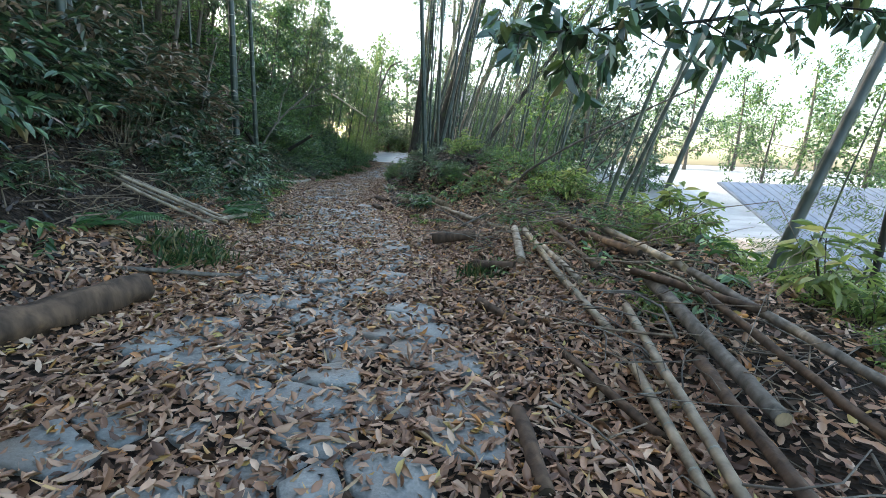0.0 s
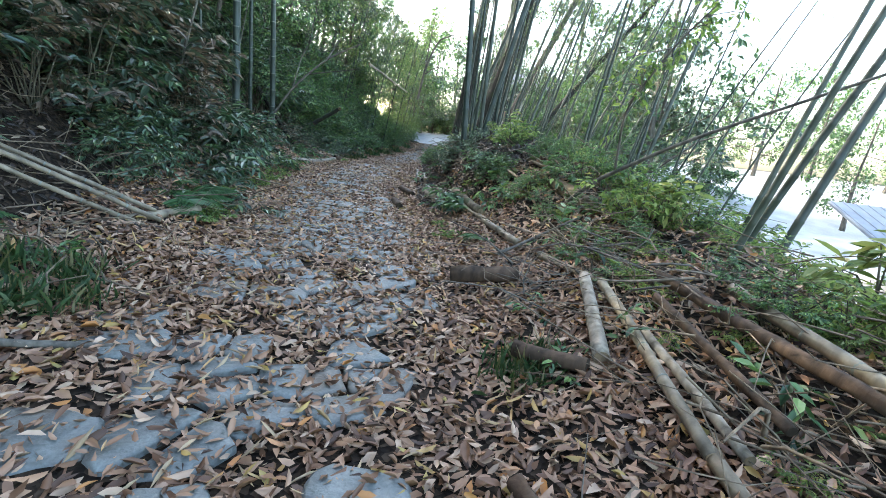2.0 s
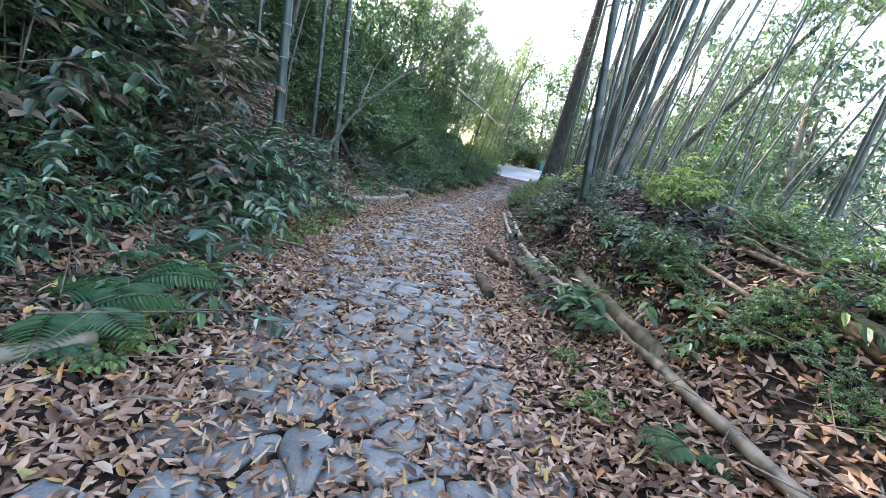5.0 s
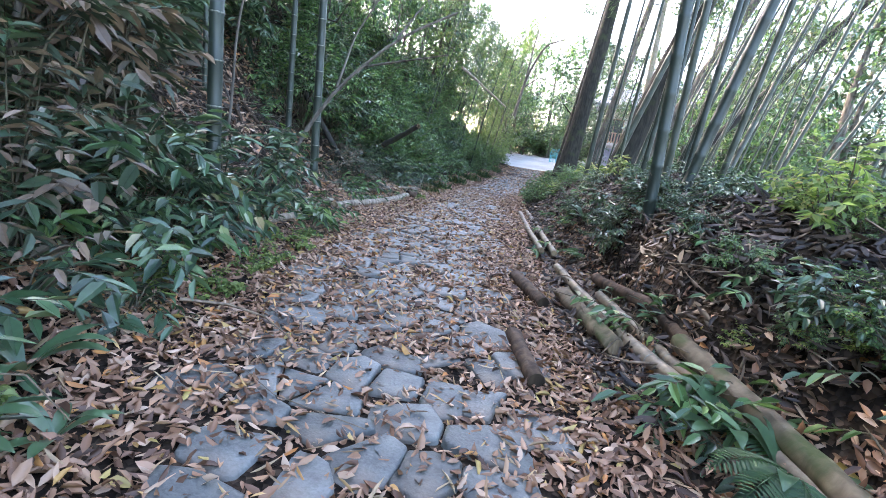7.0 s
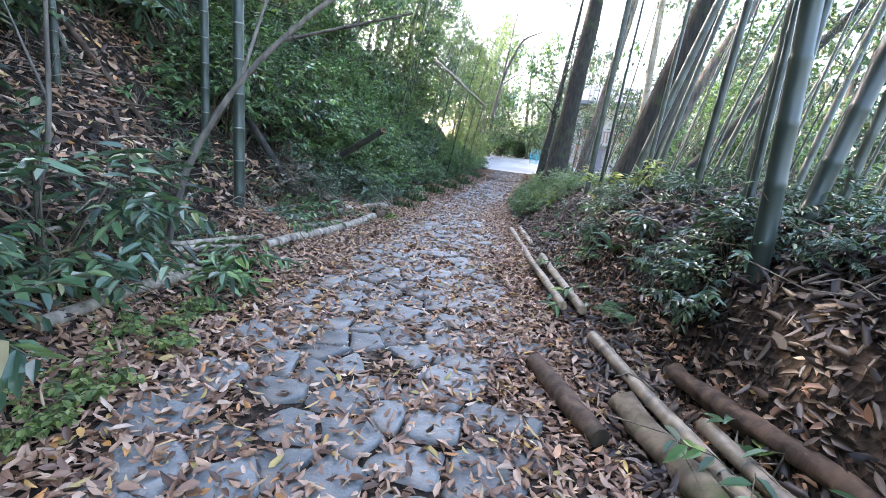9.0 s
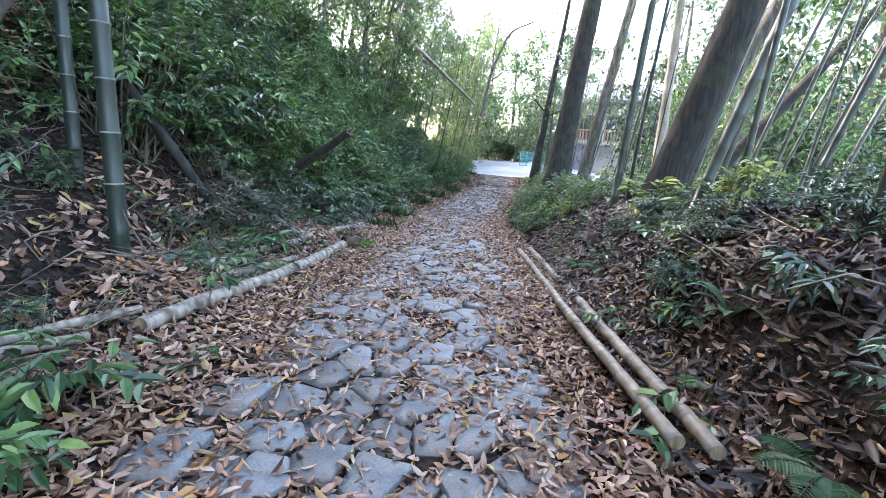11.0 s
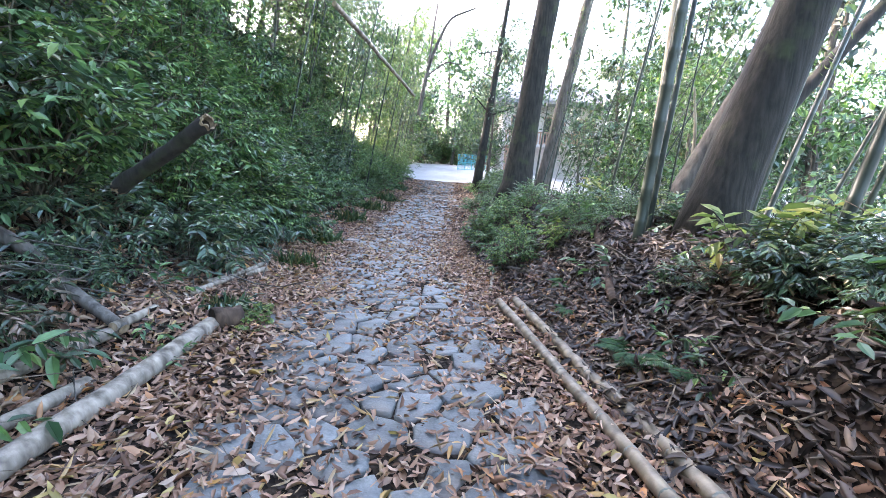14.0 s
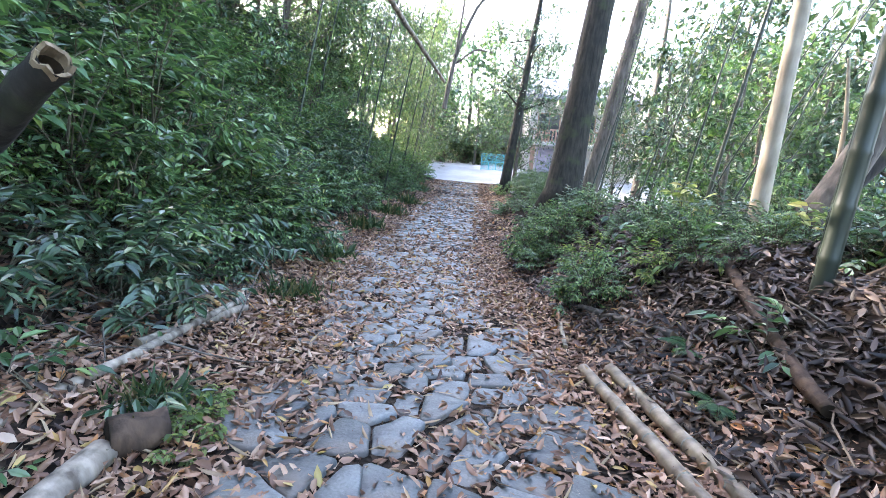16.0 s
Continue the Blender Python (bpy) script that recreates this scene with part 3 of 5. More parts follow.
# the clump where the path bends, and single culms that stand nearest
for x, y, lean, size in [(-0.5, 12.9, 0.0, 0.6), (-0.3, 13.5, 0.0, 1.0), (0.0, 13.9, 0.07, 0.9), (0.2, 13.2, 0.14, 0.8), (-0.5, 14.3, 0.07, 0.8), (0.05, 14.6, 0.14, 0.9),
                         (2.95, 4.1, 0.38, 1.05), (3.15, 4.3, 0.38, 0.8), (2.1, 6.1, 0.3, 0.6), (2.5, 6.8, 0.34, 0.7), (3.6, 8.2, 0.35, 1.1), (3.3, 8.5, 0.3, 0.8),
                         (1.9, 8.4, 0.3, 0.6), (-0.9, 19.5, 0.1, 0.7), (-0.35, 17.5, 0.25, 1.0), (0.2, 16.6, 0.3, 0.8), (0.7, 15.2, 0.34, 0.9)]:
    culm(x, y, lean, size)
for k in range(26):
    y = R.uniform(8.5, 16.5)
    u = 3.5 + abs(R.gauss(0, 1.5)) + (0.3 if y < 11 else 0)
    culm(centre(y) + u, y, 0.06 + (u - 2.8) * 0.1 + R.gauss(0, 0.05), R.uniform(0.3, 0.6))
for k in range(34):
    y = R.uniform(20, 36)
    u = 3.4 + abs(R.gauss(0, 1.8))
    culm(centre(y) + u, y, 0.08 + (u - 2.8) * 0.09 + R.gauss(0, 0.06), R.uniform(0.25, 0.6))
for k in range(10):
    y = R.uniform(15.5, 21)
    u = R.uniform(4.0, 6.2)
    culm(centre(y) + u, y, 0.14 + (u - 3.2) * 0.1 + R.gauss(0, 0.04), R.uniform(0.45, 0.85))
THICK = [bamboo("bamboo", "thick smooth grey-green bamboo standing on the berm", 13, 0.064, ln, 140 + k, bare=0.45, fill=16) for k, ln in enumerate((-0.07, 0.06, 0.24, 0.32))]
for k, x, y, z in [(0, -0.56, 12.34, 1.0), (2, -0.27, 12.7, 1.0), (1, -1.18, 19.05, 1.0), (3, -0.93, 16.25, 0.95), (2, -0.15, 19.2, 0.85), (1, -0.75, 15.6, 0.5)]:
    place(THICK[k], x, y, R.gauss(0, 0.15), z)
for p in THICK:
    discard(p)
UP = bamboo("bamboo", "upright blue-green bamboo standing on the leafy bank", 9, 0.065, 0.01, 91, bare=0.5, group="bamboo on the bank", rings=True)
for x, y, s in [(-4.95, 10.94, 1.2), (-5.9, 14.4, 1.15), (-6.75, 14.8, 0.9), (-4.95, 6.2, 0.95), (-5.15, 6.6, 0.8), (-5.4, 7.4, 0.6), (-7.0, 13.0, 0.6), (-7.3, 11.5, 0.5)]:
    place(UP, x, y, R.uniform(0, 6), s)
SLIM = [bamboo("bamboo", "slender leafy bamboo crowding the bank", 9, 0.03, 0.2, 95 + k, bare=0.12, group="leafy bamboo on the bank", fill=40) for k in range(2)]
for k in range(14):
    y = R.uniform(26, 44)
    place(SLIM[k % 2], centre(y) - R.uniform(3.2, 5.0), y, R.uniform(-1.2, 1.2), R.uniform(0.6, 1.0))
for x, y, s in [(-7.2, 29, 1.0), (-7.1, 32, 1.05), (-7.0, 34.5, 1.1), (-7.1, 37, 1.1), (-7.2, 39.5, 1.1), (-7.3, 42, 1.1), (-6.9, 36, 0.9)]:
    place(SLIM[R.randrange(2)], x, y, R.uniform(-0.3, 0.3), s)
for x, y, s in [(4.6, 5.0, 0.5), (5.3, 6.6, 0.6), (4.9, 3.6, 0.45), (6.2, 8.3, 0.65), (5.8, 5.4, 0.55), (6.8, 6.8, 0.6)]:
    place(SLIM[R.randrange(2)], x, y, R.uniform(-0.5, 0.5), s)
for p in CULMS + SLIM + [UP]:
    discard(p)

# ---- trees ----
T1 = tree("tree", "slim dark-barked tree where the path opens", 11, 0.24, (0.1, 0), 5, M_BARK_MOSS, M_LEAF_DARK, 2500, (0.14, 0.5), first=0.32, spread_w=1.8)
T1.matrix_world = Matrix.Translation((-2.62, 37, ground_z(-2.62, 37)))
T2 = tree("tree", "thick grey-brown tree with mossy flaring foot", 15, 0.36, (0.085, 0), 6, M_BARK_MOSS, M_LEAF_DARK, 3000, (0.15, 0.5), first=0.5, flare=1.7)
T2.matrix_world = Matrix.Translation((-1.85, 26.1, ground_z(-1.85, 26.1)))
T2B = tree("tree", "slimmer brown tree beside the thick one", 14, 0.2, (0.15, 0), 16, M_BARK_GREY, M_LEAF_DARK, 3000, (0.15, 0.5), first=0.5, flare=1.4)
T2B.matrix_world = Matrix.Translation((-0.95, 27.8, ground_z(-0.95, 27.8)))
T3 = tree("tree", "thick dark leaning tree on the berm", 14, 0.31, (0.26, 0), 7, M_BARK_MOSS, M_LEAF_DARK, 3000, (0.15, 0.5), first=0.5, flare=1.15)
T3.matrix_world = Matrix.Translation((-0.62, 18.8, ground_z(-0.62, 18.8)))
T4 = tree("tree", "pale upright trunk among the green shrubs", 12, 0.12, (-0.02, 0), 8, M_BARK_PALE, M_LEAF_DARK, 2000, (0.14, 0.5), first=0.55)
T4.matrix_world = Matrix.Translation((0.2, 22.2, ground_z(0.2, 22.2)))
T5 = tree("tree", "dark trunk bent far over to one side", 11, 0.15, (0.7, 0), 9, M_BARK, M_LEAF_MID, 2500, (0.14, 0.5), first=0.45)
T5.matrix_world = Matrix.Translation((0.4, 22.8, ground_z(0.4, 22.8)))

T6 = tree("tree", "smooth grey trunk leaning away behind the thick one", 12, 0.17, (0.42, 0), 10, M_BARK_GREY, M_LEAF_DARK, 2200, (0.14, 0.5), first=0.55)
T6.matrix_world = Matrix.Translation((-0.25, 21.2, ground_z(-0.25, 21.2)))

BANK_TREES = [tree("tree", "evergreen broadleaf tree hanging over the bank", 6.5, 0.1, (0.14, 0), 20 + k, M_BARK_GREY, m, 4200, (0.17, 0.42), 2.4, 0.12, 15) for k, m in enumerate((M_LEAF_DARK, M_LEAF_DARK, M_LEAF_MID))]
for k in range(34):
    y = -4 + 46 * (k + R.random()) / 34
    d = R.uniform(4.4, 6.8) if k % 2 else R.uniform(6.8, 11)
    if 7 < y < 16 and d < 6.2:
        d += 2.4
    place(BANK_TREES[(2 if R.random() < 0.8 else k % 2) if y > 17 else k % 2], centre(y) - d, y, R.uniform(-0.7, 0.7), R.uniform(0.8, 1.3))
HIGH = tree("tree", "evergreen tree with a high dark crown on the bank", 7.5, 0.08, (0.2, 0), 27, M_BARK_GREY, M_LEAF_DARK, 4200, (0.16, 0.42), 2.6, 0.42, 14)
for y, d, s in [(3, 4.6, 0.9), (6.5, 5.0, 0.9), (9, 5.8, 1.0), (11, 5.8, 1.0), (13.2, 6.4, 1.1), (15, 5.4, 1.0), (16.5, 5.4, 0.9), (32, 5.2, 0.9), (38, 5.0, 0.9), (0.5, 5.2, 1.0)]:
    place(HIGH, centre(y) - d, y, R.uniform(-0.8, 0.8), s)
discard(HIGH)
for p in BANK_TREES[:2]:
    discard(p)
FAR_TREES = [tree("tree", "leafy green tree beyond the lot", 8, 0.16, (0.02, 0), 30 + k, M_BARK_GREY, m, 2200, (0.26, 0.5), 3.0, 0.15, 16, group="trees beyond") for k, m in enumerate((M_LEAF_DARK, M_LEAF_MID))]
for k in range(48):
    x, y = [(R.uniform(5, 14), R.uniform(27, 46)), (R.uniform(24, 48), R.uniform(0, 75)), (R.uniform(-28, 22), R.uniform(56, 85)), (R.uniform(40, 90), R.uniform(-10, 120))][k % 4]
    place(FAR_TREES[k % 2], x, y, R.uniform(0, 6), R.uniform(0.8, 1.7))
for x, y, s in [(14, 4, 0.7), (17, 8, 0.9), (19, 14, 1.0), (15.5, 17, 0.8), (22, 6, 1.1), (24, 18, 1.2), (-7.6, 46, 0.7), (-9.5, 52, 1.0), (-7.0, 55, 0.8), (-4.4, 54, 0.75), (-2.0, 56, 0.7), (-9, 43, 0.9), (-12, 47, 1.2), (3.6, 42, 0.6), (-1.9, 40.5, 0.7), (-7.5, 50, 1.0), (-8.5, 48, 1.2), (-2.2, 42.5, 0.6), (4.5, 33, 0.9), (2.6, 28, 0.7), (4.2, 30, 0.8), (5.6, 26, 0.75), (3.0, 34, 0.9), (6.8, 31.5, 0.9), (-7.5, 58, 1.3), (-5.2, 60, 1.5), (-3.2, 62, 1.4), (-1.4, 63, 1.6), (0.8, 64, 1.5), (-9.5, 60, 1.6)]:
    place(FAR_TREES[R.randrange(2)], x, y, R.uniform(0, 6), s)
HEDGE = [shrub("hedge_shrub", "dense dark green hedge shrub beyond the lot", (2.2, 3.4), 40, 2600, (0.24, 0.5), M_LEAF_MID, 180 + k, lets=8, group="hedge beyond the lot", simple=True) for k in range(2)]
for k, (x, y, s) in enumerate([(-8.6, 46.5, 0.8), (-8.9, 49, 1.0), (-8.6, 52, 1.0), (-7.2, 54.5, 1.0), (-5.2, 55.5, 0.95), (-3.6, 55, 0.9), (-2.3, 56, 1.1), (-10, 56, 1.4), (-6, 59, 1.6), (-3, 60, 1.7), (-8.2, 44.5, 0.6), (0.5, 60, 1.6), (11, 50, 1.2), (14, 46, 1.3), (10, 56, 1.5), (17, 40, 1.3), (9, 41, 1.0)]):
    place(HEDGE[k % 2], x, y, R.uniform(0, 6), s, -0.1)
for p in HEDGE:
    discard(p)
for p in FAR_TREES + BANK_TREES[2:]:
    discard(p)

# ---- undergrowth ----
DARK = [shrub("evergreen_shrub", "dark glossy evergreen shrub on the bank", (0.85, 1.05), 20, 800, (0.15, 0.38), M_LEAF_DARK, 60 + k) for k in range(3)]
FINE = [shrub("leafy_shrub", "fresh green shrub with layered sprays of leaves", (1.0, 1.3), 26, 1500, (0.09, 0.5), M_LEAF_MID, 70 + k, lets=6, simple=True) for k in range(3)]
HANG = [shrub("leafy_shrub", "tall shrub hanging sprays of green leaves", (1.35, 2.2), 26, 1500, (0.13, 0.42), (M_LEAF_MID, M_LEAF_DARK)[k], 76 + k, clear=0.28, lets=6) for k in range(2)]
BRIGHT = [shrub("berm_shrub", "light-filled yellow-green shrub on the berm", (0.7, 0.8), 18, 620, (0.1, 0.45), M_LEAF_BRIGHT, 80 + k, lets=5, simple=True) for k in range(2)]
PALE = [shrub("berm_shrub", "pale yellow-green broad-leaved young shrub", (0.5, 1.0), 9, 72, (0.2, 0.36), M_LEAF_PALE, 83, clear=0.3)]
LOW = [shrub("seedling", "low broad-leaved seedling in the litter", (0.2, 0.22), 6, 42, (0.1, 0.4), M_LEAF_MID, 85 + k, lets=1, group="seedlings") for k in range(2)]
BROAD = [shrub("broad_leaved_plant", "whorled broad-leaved plant in the litter", (0.36, 0.5), 8, 96, (0.18, 0.34), (M_LEAF_DARK, M_LEAF_MID)[k], 88 + k, lets=2, group="broad-leaved plants") for k in range(2)]
COVER = [shrub("ground_cover", "bright green clover-like ground cover", (0.35, 0.14), 24, 420, (0.05, 0.7), M_LEAF_BRIGHT, 90 + k, group="ground cover") for k in range(2)]
for k in range(14):
    q = R.uniform(10.8, 15.5)
    place((LOW + DARK)[k % 5], centre(q) - R.uniform(2.3, 4.2), q, R.uniform(0, 6), (R.uniform(0.8, 1.5) if k % 5 < 2 else R.uniform(0.18, 0.34)))
for x, y, s in [(-0.95, 17.3, 0.8), (-0.35, 17.6, 0.8), (-0.75, 15.4, 0.6), (2.6, 5.2, 0.9), (2.9, 3.3, 0.9), (3.2, 2.8, 0.8), (1.9, 7.0, 0.7), (-0.3, 20.5, 0.9), (-0.9, 22.0, 0.8)]:
    place(PALE[0], x, y, R.uniform(0, 6), s)
SPRAY = [shrub("leafy_shrub", "leafy shrub with layered sprays of small bright leaves", (1.25, 1.7), 30, 2600, (0.075, 0.5), M_LEAF_SPRAY, 170 + k, clear=0.2, lets=8) for k in range(2)]
for k in range(26):
    y = 15.8 + 14 * (k + R.random()) / 26
    place(HANG[k % 2], centre(y) - R.uniform(3.0, 4.4), y, R.uniform(0, 6), R.uniform(0.75, 1.1), -0.1)
for k in range(64):
    y = 16.8 + 26 * (k + R.random()) / 64
    d = R.uniform(2.6, 4.6) if y > 19 else R.uniform(3.2, 5.0)
    place(SPRAY[k % 2], centre(y) - d, y, R.uniform(0, 6), R.uniform(0.7, 1.15), -0.1)
for k in range(30):
    y = R.uniform(17, 36)
    place((SPRAY + HANG)[k % 4], centre(y) - R.uniform(4.2, 6.5), y, R.uniform(0, 6), R.uniform(1.0, 1.5), 0.1)
for k in range(34):
    y = R.uniform(20.5, 38)
    place((SPRAY + FINE)[k % 5], centre(y) + R.uniform(1.7, 3.4), y, R.uniform(0, 6), R.uniform(0.35, 0.62), -0.05)
DULL = [shrub("broadleaf_shrub", "drooping shrub with large dull green and brown leaves", (1.0, 2.0), 16, 520, (0.2, 0.36), M_LEAF_DULL, 190 + k, clear=0.15, lets=4) for k in range(2)]
for x, y, z in [(-5.0, 9.3, 1.0), (-5.4, 10.2, 1.1), (-4.6, 8.9, 0.7), (-5.9, 9.6, 1.3), (-5.3, 8.3, 1.0), (-6.2, 10.8, 0.9), (-4.9, 7.6, 0.9), (-5.8, 16.4, 0.4), (-6.3, 16.2, 0.5), (-6.0, 15.6, 0.45)]:
    place(DULL[R.randrange(2)], x, y, R.uniform(0, 6), z, -0.05)
for k, (x, y, z) in enumerate([(-4.75, 5.5, 0.75), (-5.1, 4.7, 0.9), (-4.6, 6.6, 0.6), (-5.3, 6.2, 1.0), (-4.6, 4.3, 0.7)]):
    place(DULL[k % 2], x, y, 1.3 * k, z, -0.05)
for k in range(44):
    y = R.uniform(4.2, 12)
    u = R.uniform(2.3, 4.4)
    place((BRIGHT if y < 9.5 and k % 4 else SPRAY)[k % 2], centre(y) + u, y, R.uniform(0, 6), R.uniform(0.2, 0.4) * (1.3 if u > 3 else 0.9) * (1 if y < 10 else 0.6), -0.03)
for k in range(26):
    y = R.uniform(19.8, 23)
    place((LOW + FINE)[k % 5], centre(y) + R.uniform(1.9, 3.2), y, R.uniform(0, 6), (R.uniform(0.9, 1.5) if k % 5 < 2 else R.uniform(0.22, 0.42)), -0.03)
for q, e, z in [(17.0, 3.3, 0.75), (17.6, 3.0, 0.6), (18.3, 2.9, 0.7), (18.9, 2.6, 0.55), (19.4, 3.0, 0.75), (20.0, 2.5, 0.6), (20.7, 2.8, 0.7), (21.3, 2.4, 0.55), (22.0, 2.7, 0.7), (17.3, 3.9, 0.9), (18.5, 3.7, 0.9), (23.0, 2.5, 0.6)]:
    place((DARK + FINE)[R.randrange(6)], centre(q) - e, q, R.uniform(0, 6), z, -0.05)
for k in range(26):
    q = R.uniform(6.3, 10.3)
    place((LOW + FINE + BRIGHT)[k % 7], centre(q) + R.uniform(2.1, 3.2), q, R.uniform(0, 6), (R.uniform(0.8, 1.4) if k % 7 < 2 else R.uniform(0.16, 0.32)))
for x, y, s in [(-0.95, 16.3, 0.32), (-0.7, 15.7, 0.4), (-1.0, 15.1, 0.3), (-0.5, 16.6, 0.4), (-0.3, 15.2, 0.45), (-0.5, 14.3, 0.35), (-0.2, 17.0, 0.45)] + [(centre(q) - e, q, z) for q, e, z in [(7.4, 2.7, 0.7), (7.9, 3.2, 0.9), (8.4, 2.6, 0.7), (8.8, 3.4, 1.0), (9.3, 2.7, 0.75), (9.7, 3.3, 0.7), (8.1, 4.2, 1.1), (9.5, 4.3, 1.1), (2.6, 2.4, 0.5), (3.2, 3.0, 0.6), (4.3, 3.0, 0.4), (5.0, 2.6, 0.3), (5.6, 3.1, 0.35), (2.0, 3.0, 0.7), (6.9, 2.6, 0.55), (4.9, 3.6, 0.6)]]:
    place(DARK[R.randrange(3)], x, y, R.uniform(0, 6), s)
for k in range(130):
    y = -1.5 + 42 * (k + R.random()) / 130
    d = 2.2 + 5.5 * R.random() ** 1.3
    if 10.8 < y < 15.5 and d < 4.4 and R.random() < 0.75:
        d += 2.6
    if y < 3.6:
        d = max(d, 3.5)
    if 3.6 < y < 6.7:
        d = max(d, 3.9)
    if 15 < y < 18.5:
        d = max(d, 3.4)
    place((FINE if R.random() < (0.7 if y > 15 else 0.12) else DARK)[k % 3], centre(y) - d, y, R.uniform(0, 6), R.uniform(0.65, 1.35), -0.05)
for k in range(20):
    y = R.uniform(7.5, 16)
    place(DARK[k % 3], centre(y) - R.uniform(4.2, 7.0), y, R.uniform(0, 6), R.uniform(0.5, 1.2), -0.05)
for k in range(16):
    y = R.uniform(17, 24)
    place(DARK[k % 3], centre(y) - R.uniform(2.1, 2.9), y, R.uniform(0, 6), R.uniform(0.3, 0.6), -0.05)
for k in range(30):
    y = R.uniform(19.5, 42)
    place(FINE[k % 3], centre(y) - R.uniform(2.1, 3.4), y, R.uniform(0, 6), R.uniform(0.5, 1.2), R.uniform(-0.1, 0.0))
for k in range(12):
    y = R.uniform(2, 5.5)
    place(BRIGHT[k % 2], centre(y) + R.uniform(3.6, 4.8), y, R.uniform(0, 6), R.uniform(0.4, 0.75))
for k in range(12):
    y = R.uniform(3, 6.5)
    place(BRIGHT[k % 2], centre(y) + R.uniform(2.1, 3.2), y, R.uniform(0, 6), R.uniform(0.15, 0.32))
for k in range(34):
    y = R.uniform(1.5, 12)
    place(BRIGHT[k % 2], centre(y) + 3.0 + 3.2 * R.random(), y, R.uniform(0, 6), R.uniform(0.4, 1.1))
for k in range(56):
    y = R.uniform(19.5, 41)
    place((BRIGHT + FINE + DARK)[k % 8], centre(y) + R.uniform(2.1, 5.5), y, R.uniform(0, 6), R.uniform(0.35, 0.75))
for k in range(30):
    y = R.uniform(5.5, 10.5)
    place((BRIGHT + FINE)[k % 5], centre(y) + R.uniform(2.1, 3.6), y, R.uniform(0, 6), R.uniform(0.13, 0.3))
for k in range(28):
    y = R.uniform(9.5, 20)
    place(DARK[k % 3], centre(y) + R.uniform(2.4, 4.2), y, R.uniform(0, 6), R.uniform(0.2, 0.5))
for x, y, z in [(-0.78, 12.55, 0.42), (-0.6, 12.75, 0.5), (-0.85, 13.0, 0.4), (-0.95, 16.9, 0.4), (-1.25, 14.9, 0.3)]:
    place(DARK[R.randrange(3)], x, y, R.uniform(0, 6), z)
for k in range(14):
    y = R.uniform(11.2, 18.2)
    place(LOW[k % 2], centre(y) - R.uniform(1.6, 2.5), y, R.uniform(0, 6), R.uniform(0.5, 0.95))
for k in range(80):
    y = R.uniform(3, 26)
    place(LOW[k % 2], centre(y) + R.choice((-1, 1)) * R.uniform(1.55, 3.4), y, R.uniform(0, 6), R.uniform(0.6, 1.4))
for x, y, s in [(-3.95, 8.2, 1.0), (-4.1, 8.7, 1.1), (-4.6, 9.3, 1.2), (-4.3, 9.9, 0.9), (-3.85, 9.1, 0.7), (-0.55, 9.7, 0.8), (-0.4, 9.3, 0.6), (-2.95, 7.75, 0.9), (-4.6, 12.3, 0.8), (-4.75, 12.9, 0.9), (-5.5, 15.6, 0.9), (-5.7, 16.3, 1.0), (-6.0, 15.0, 1.1), (-1.3, 14.6, 0.5), (-0.9, 13.9, 0.6), (-1.1, 15.6, 0.5), (-0.7, 17.0, 0.6), (-5.3, 17.95, 0.6)]:
    place(BROAD[R.randrange(2)], x, y, R.uniform(0, 6), s)
for x, y, s in [(-4.25, 10.9, 1.0), (-4.4, 11.4, 1.1), (-4.15, 10.5, 0.9), (-4.5, 11.9, 0.8), (-4.0, 9.9, 1.0), (-4.2, 9.5, 0.8), (-3.0, 6.9, 1.0), (-3.2, 7.3, 1.0), (-3.5, 8.0, 0.9), (-5.0, 17.75, 0.8), (-5.1, 18.0, 0.8), (-0.5, 8.6, 0.7), (-0.3, 8.0, 0.8)]:
    place(COVER[R.randrange(2)], x, y, R.uniform(0, 6), s)
for k in range(9):
    place(BRIGHT[k % 2], R.uniform(4.4, 7.0), R.uniform(6, 10.5), R.uniform(0, 6), R.uniform(0.8, 1.3))
for p in DARK + FINE + HANG + SPRAY + DULL + BRIGHT + PALE + LOW + BROAD + COVER:
    discard(p)
FERNS = [fern("fern", "green arching fern at the foot of the bank", 9, 0.55, 5), fern("fern", "small green fern in the litter", 7, 0.38, 6)]
for k, (x, y, s) in enumerate([(-3.35, 7.0, 1.1), (-3.1, 6.75, 0.9), (-3.6, 7.5, 1.2), (-3.9, 7.9, 1.0), (-1.75, 17.3, 0.6), (-1.95, 18.6, 0.7), (-1.6, 16.9, 0.5), (-1.85, 19.2, 0.8), (-1.1, 13.2, 0.6), (-1.3, 14.0, 0.6), (-3.3, 4.5, 1.0), (0.1, 7.6, 0.9), (-0.2, 9.2, 0.8), (-4.6, 13.6, 0.8)]):
    place(FERNS[k % 2], x, y, R.uniform(0, 6), s)
TUFT = grass("grass_tuft", "tuft of long green grass at the path edge", 240, 0.24, 9)
for x, y, s in [(-2.6, 4.35, 0.75), (-2.85, 4.5, 0.8), (-2.4, 4.6, 0.65), (-2.65, 4.85, 0.7), (0.42, 4.72, 0.65), (0.55, 4.85, 0.55), (-5.35, 17.9, 0.7), (-5.6, 20.5, 1.0), (-6.0, 23, 1.2), (-6.2, 26, 1.3), (-6.3, 29, 1.4), (-6.3, 32, 1.5), (-6.5, 36, 1.6)]:
    place(TUFT, x, y, R.uniform(0, 6), s)
for p in FERNS + [TUFT]:
    discard(p)

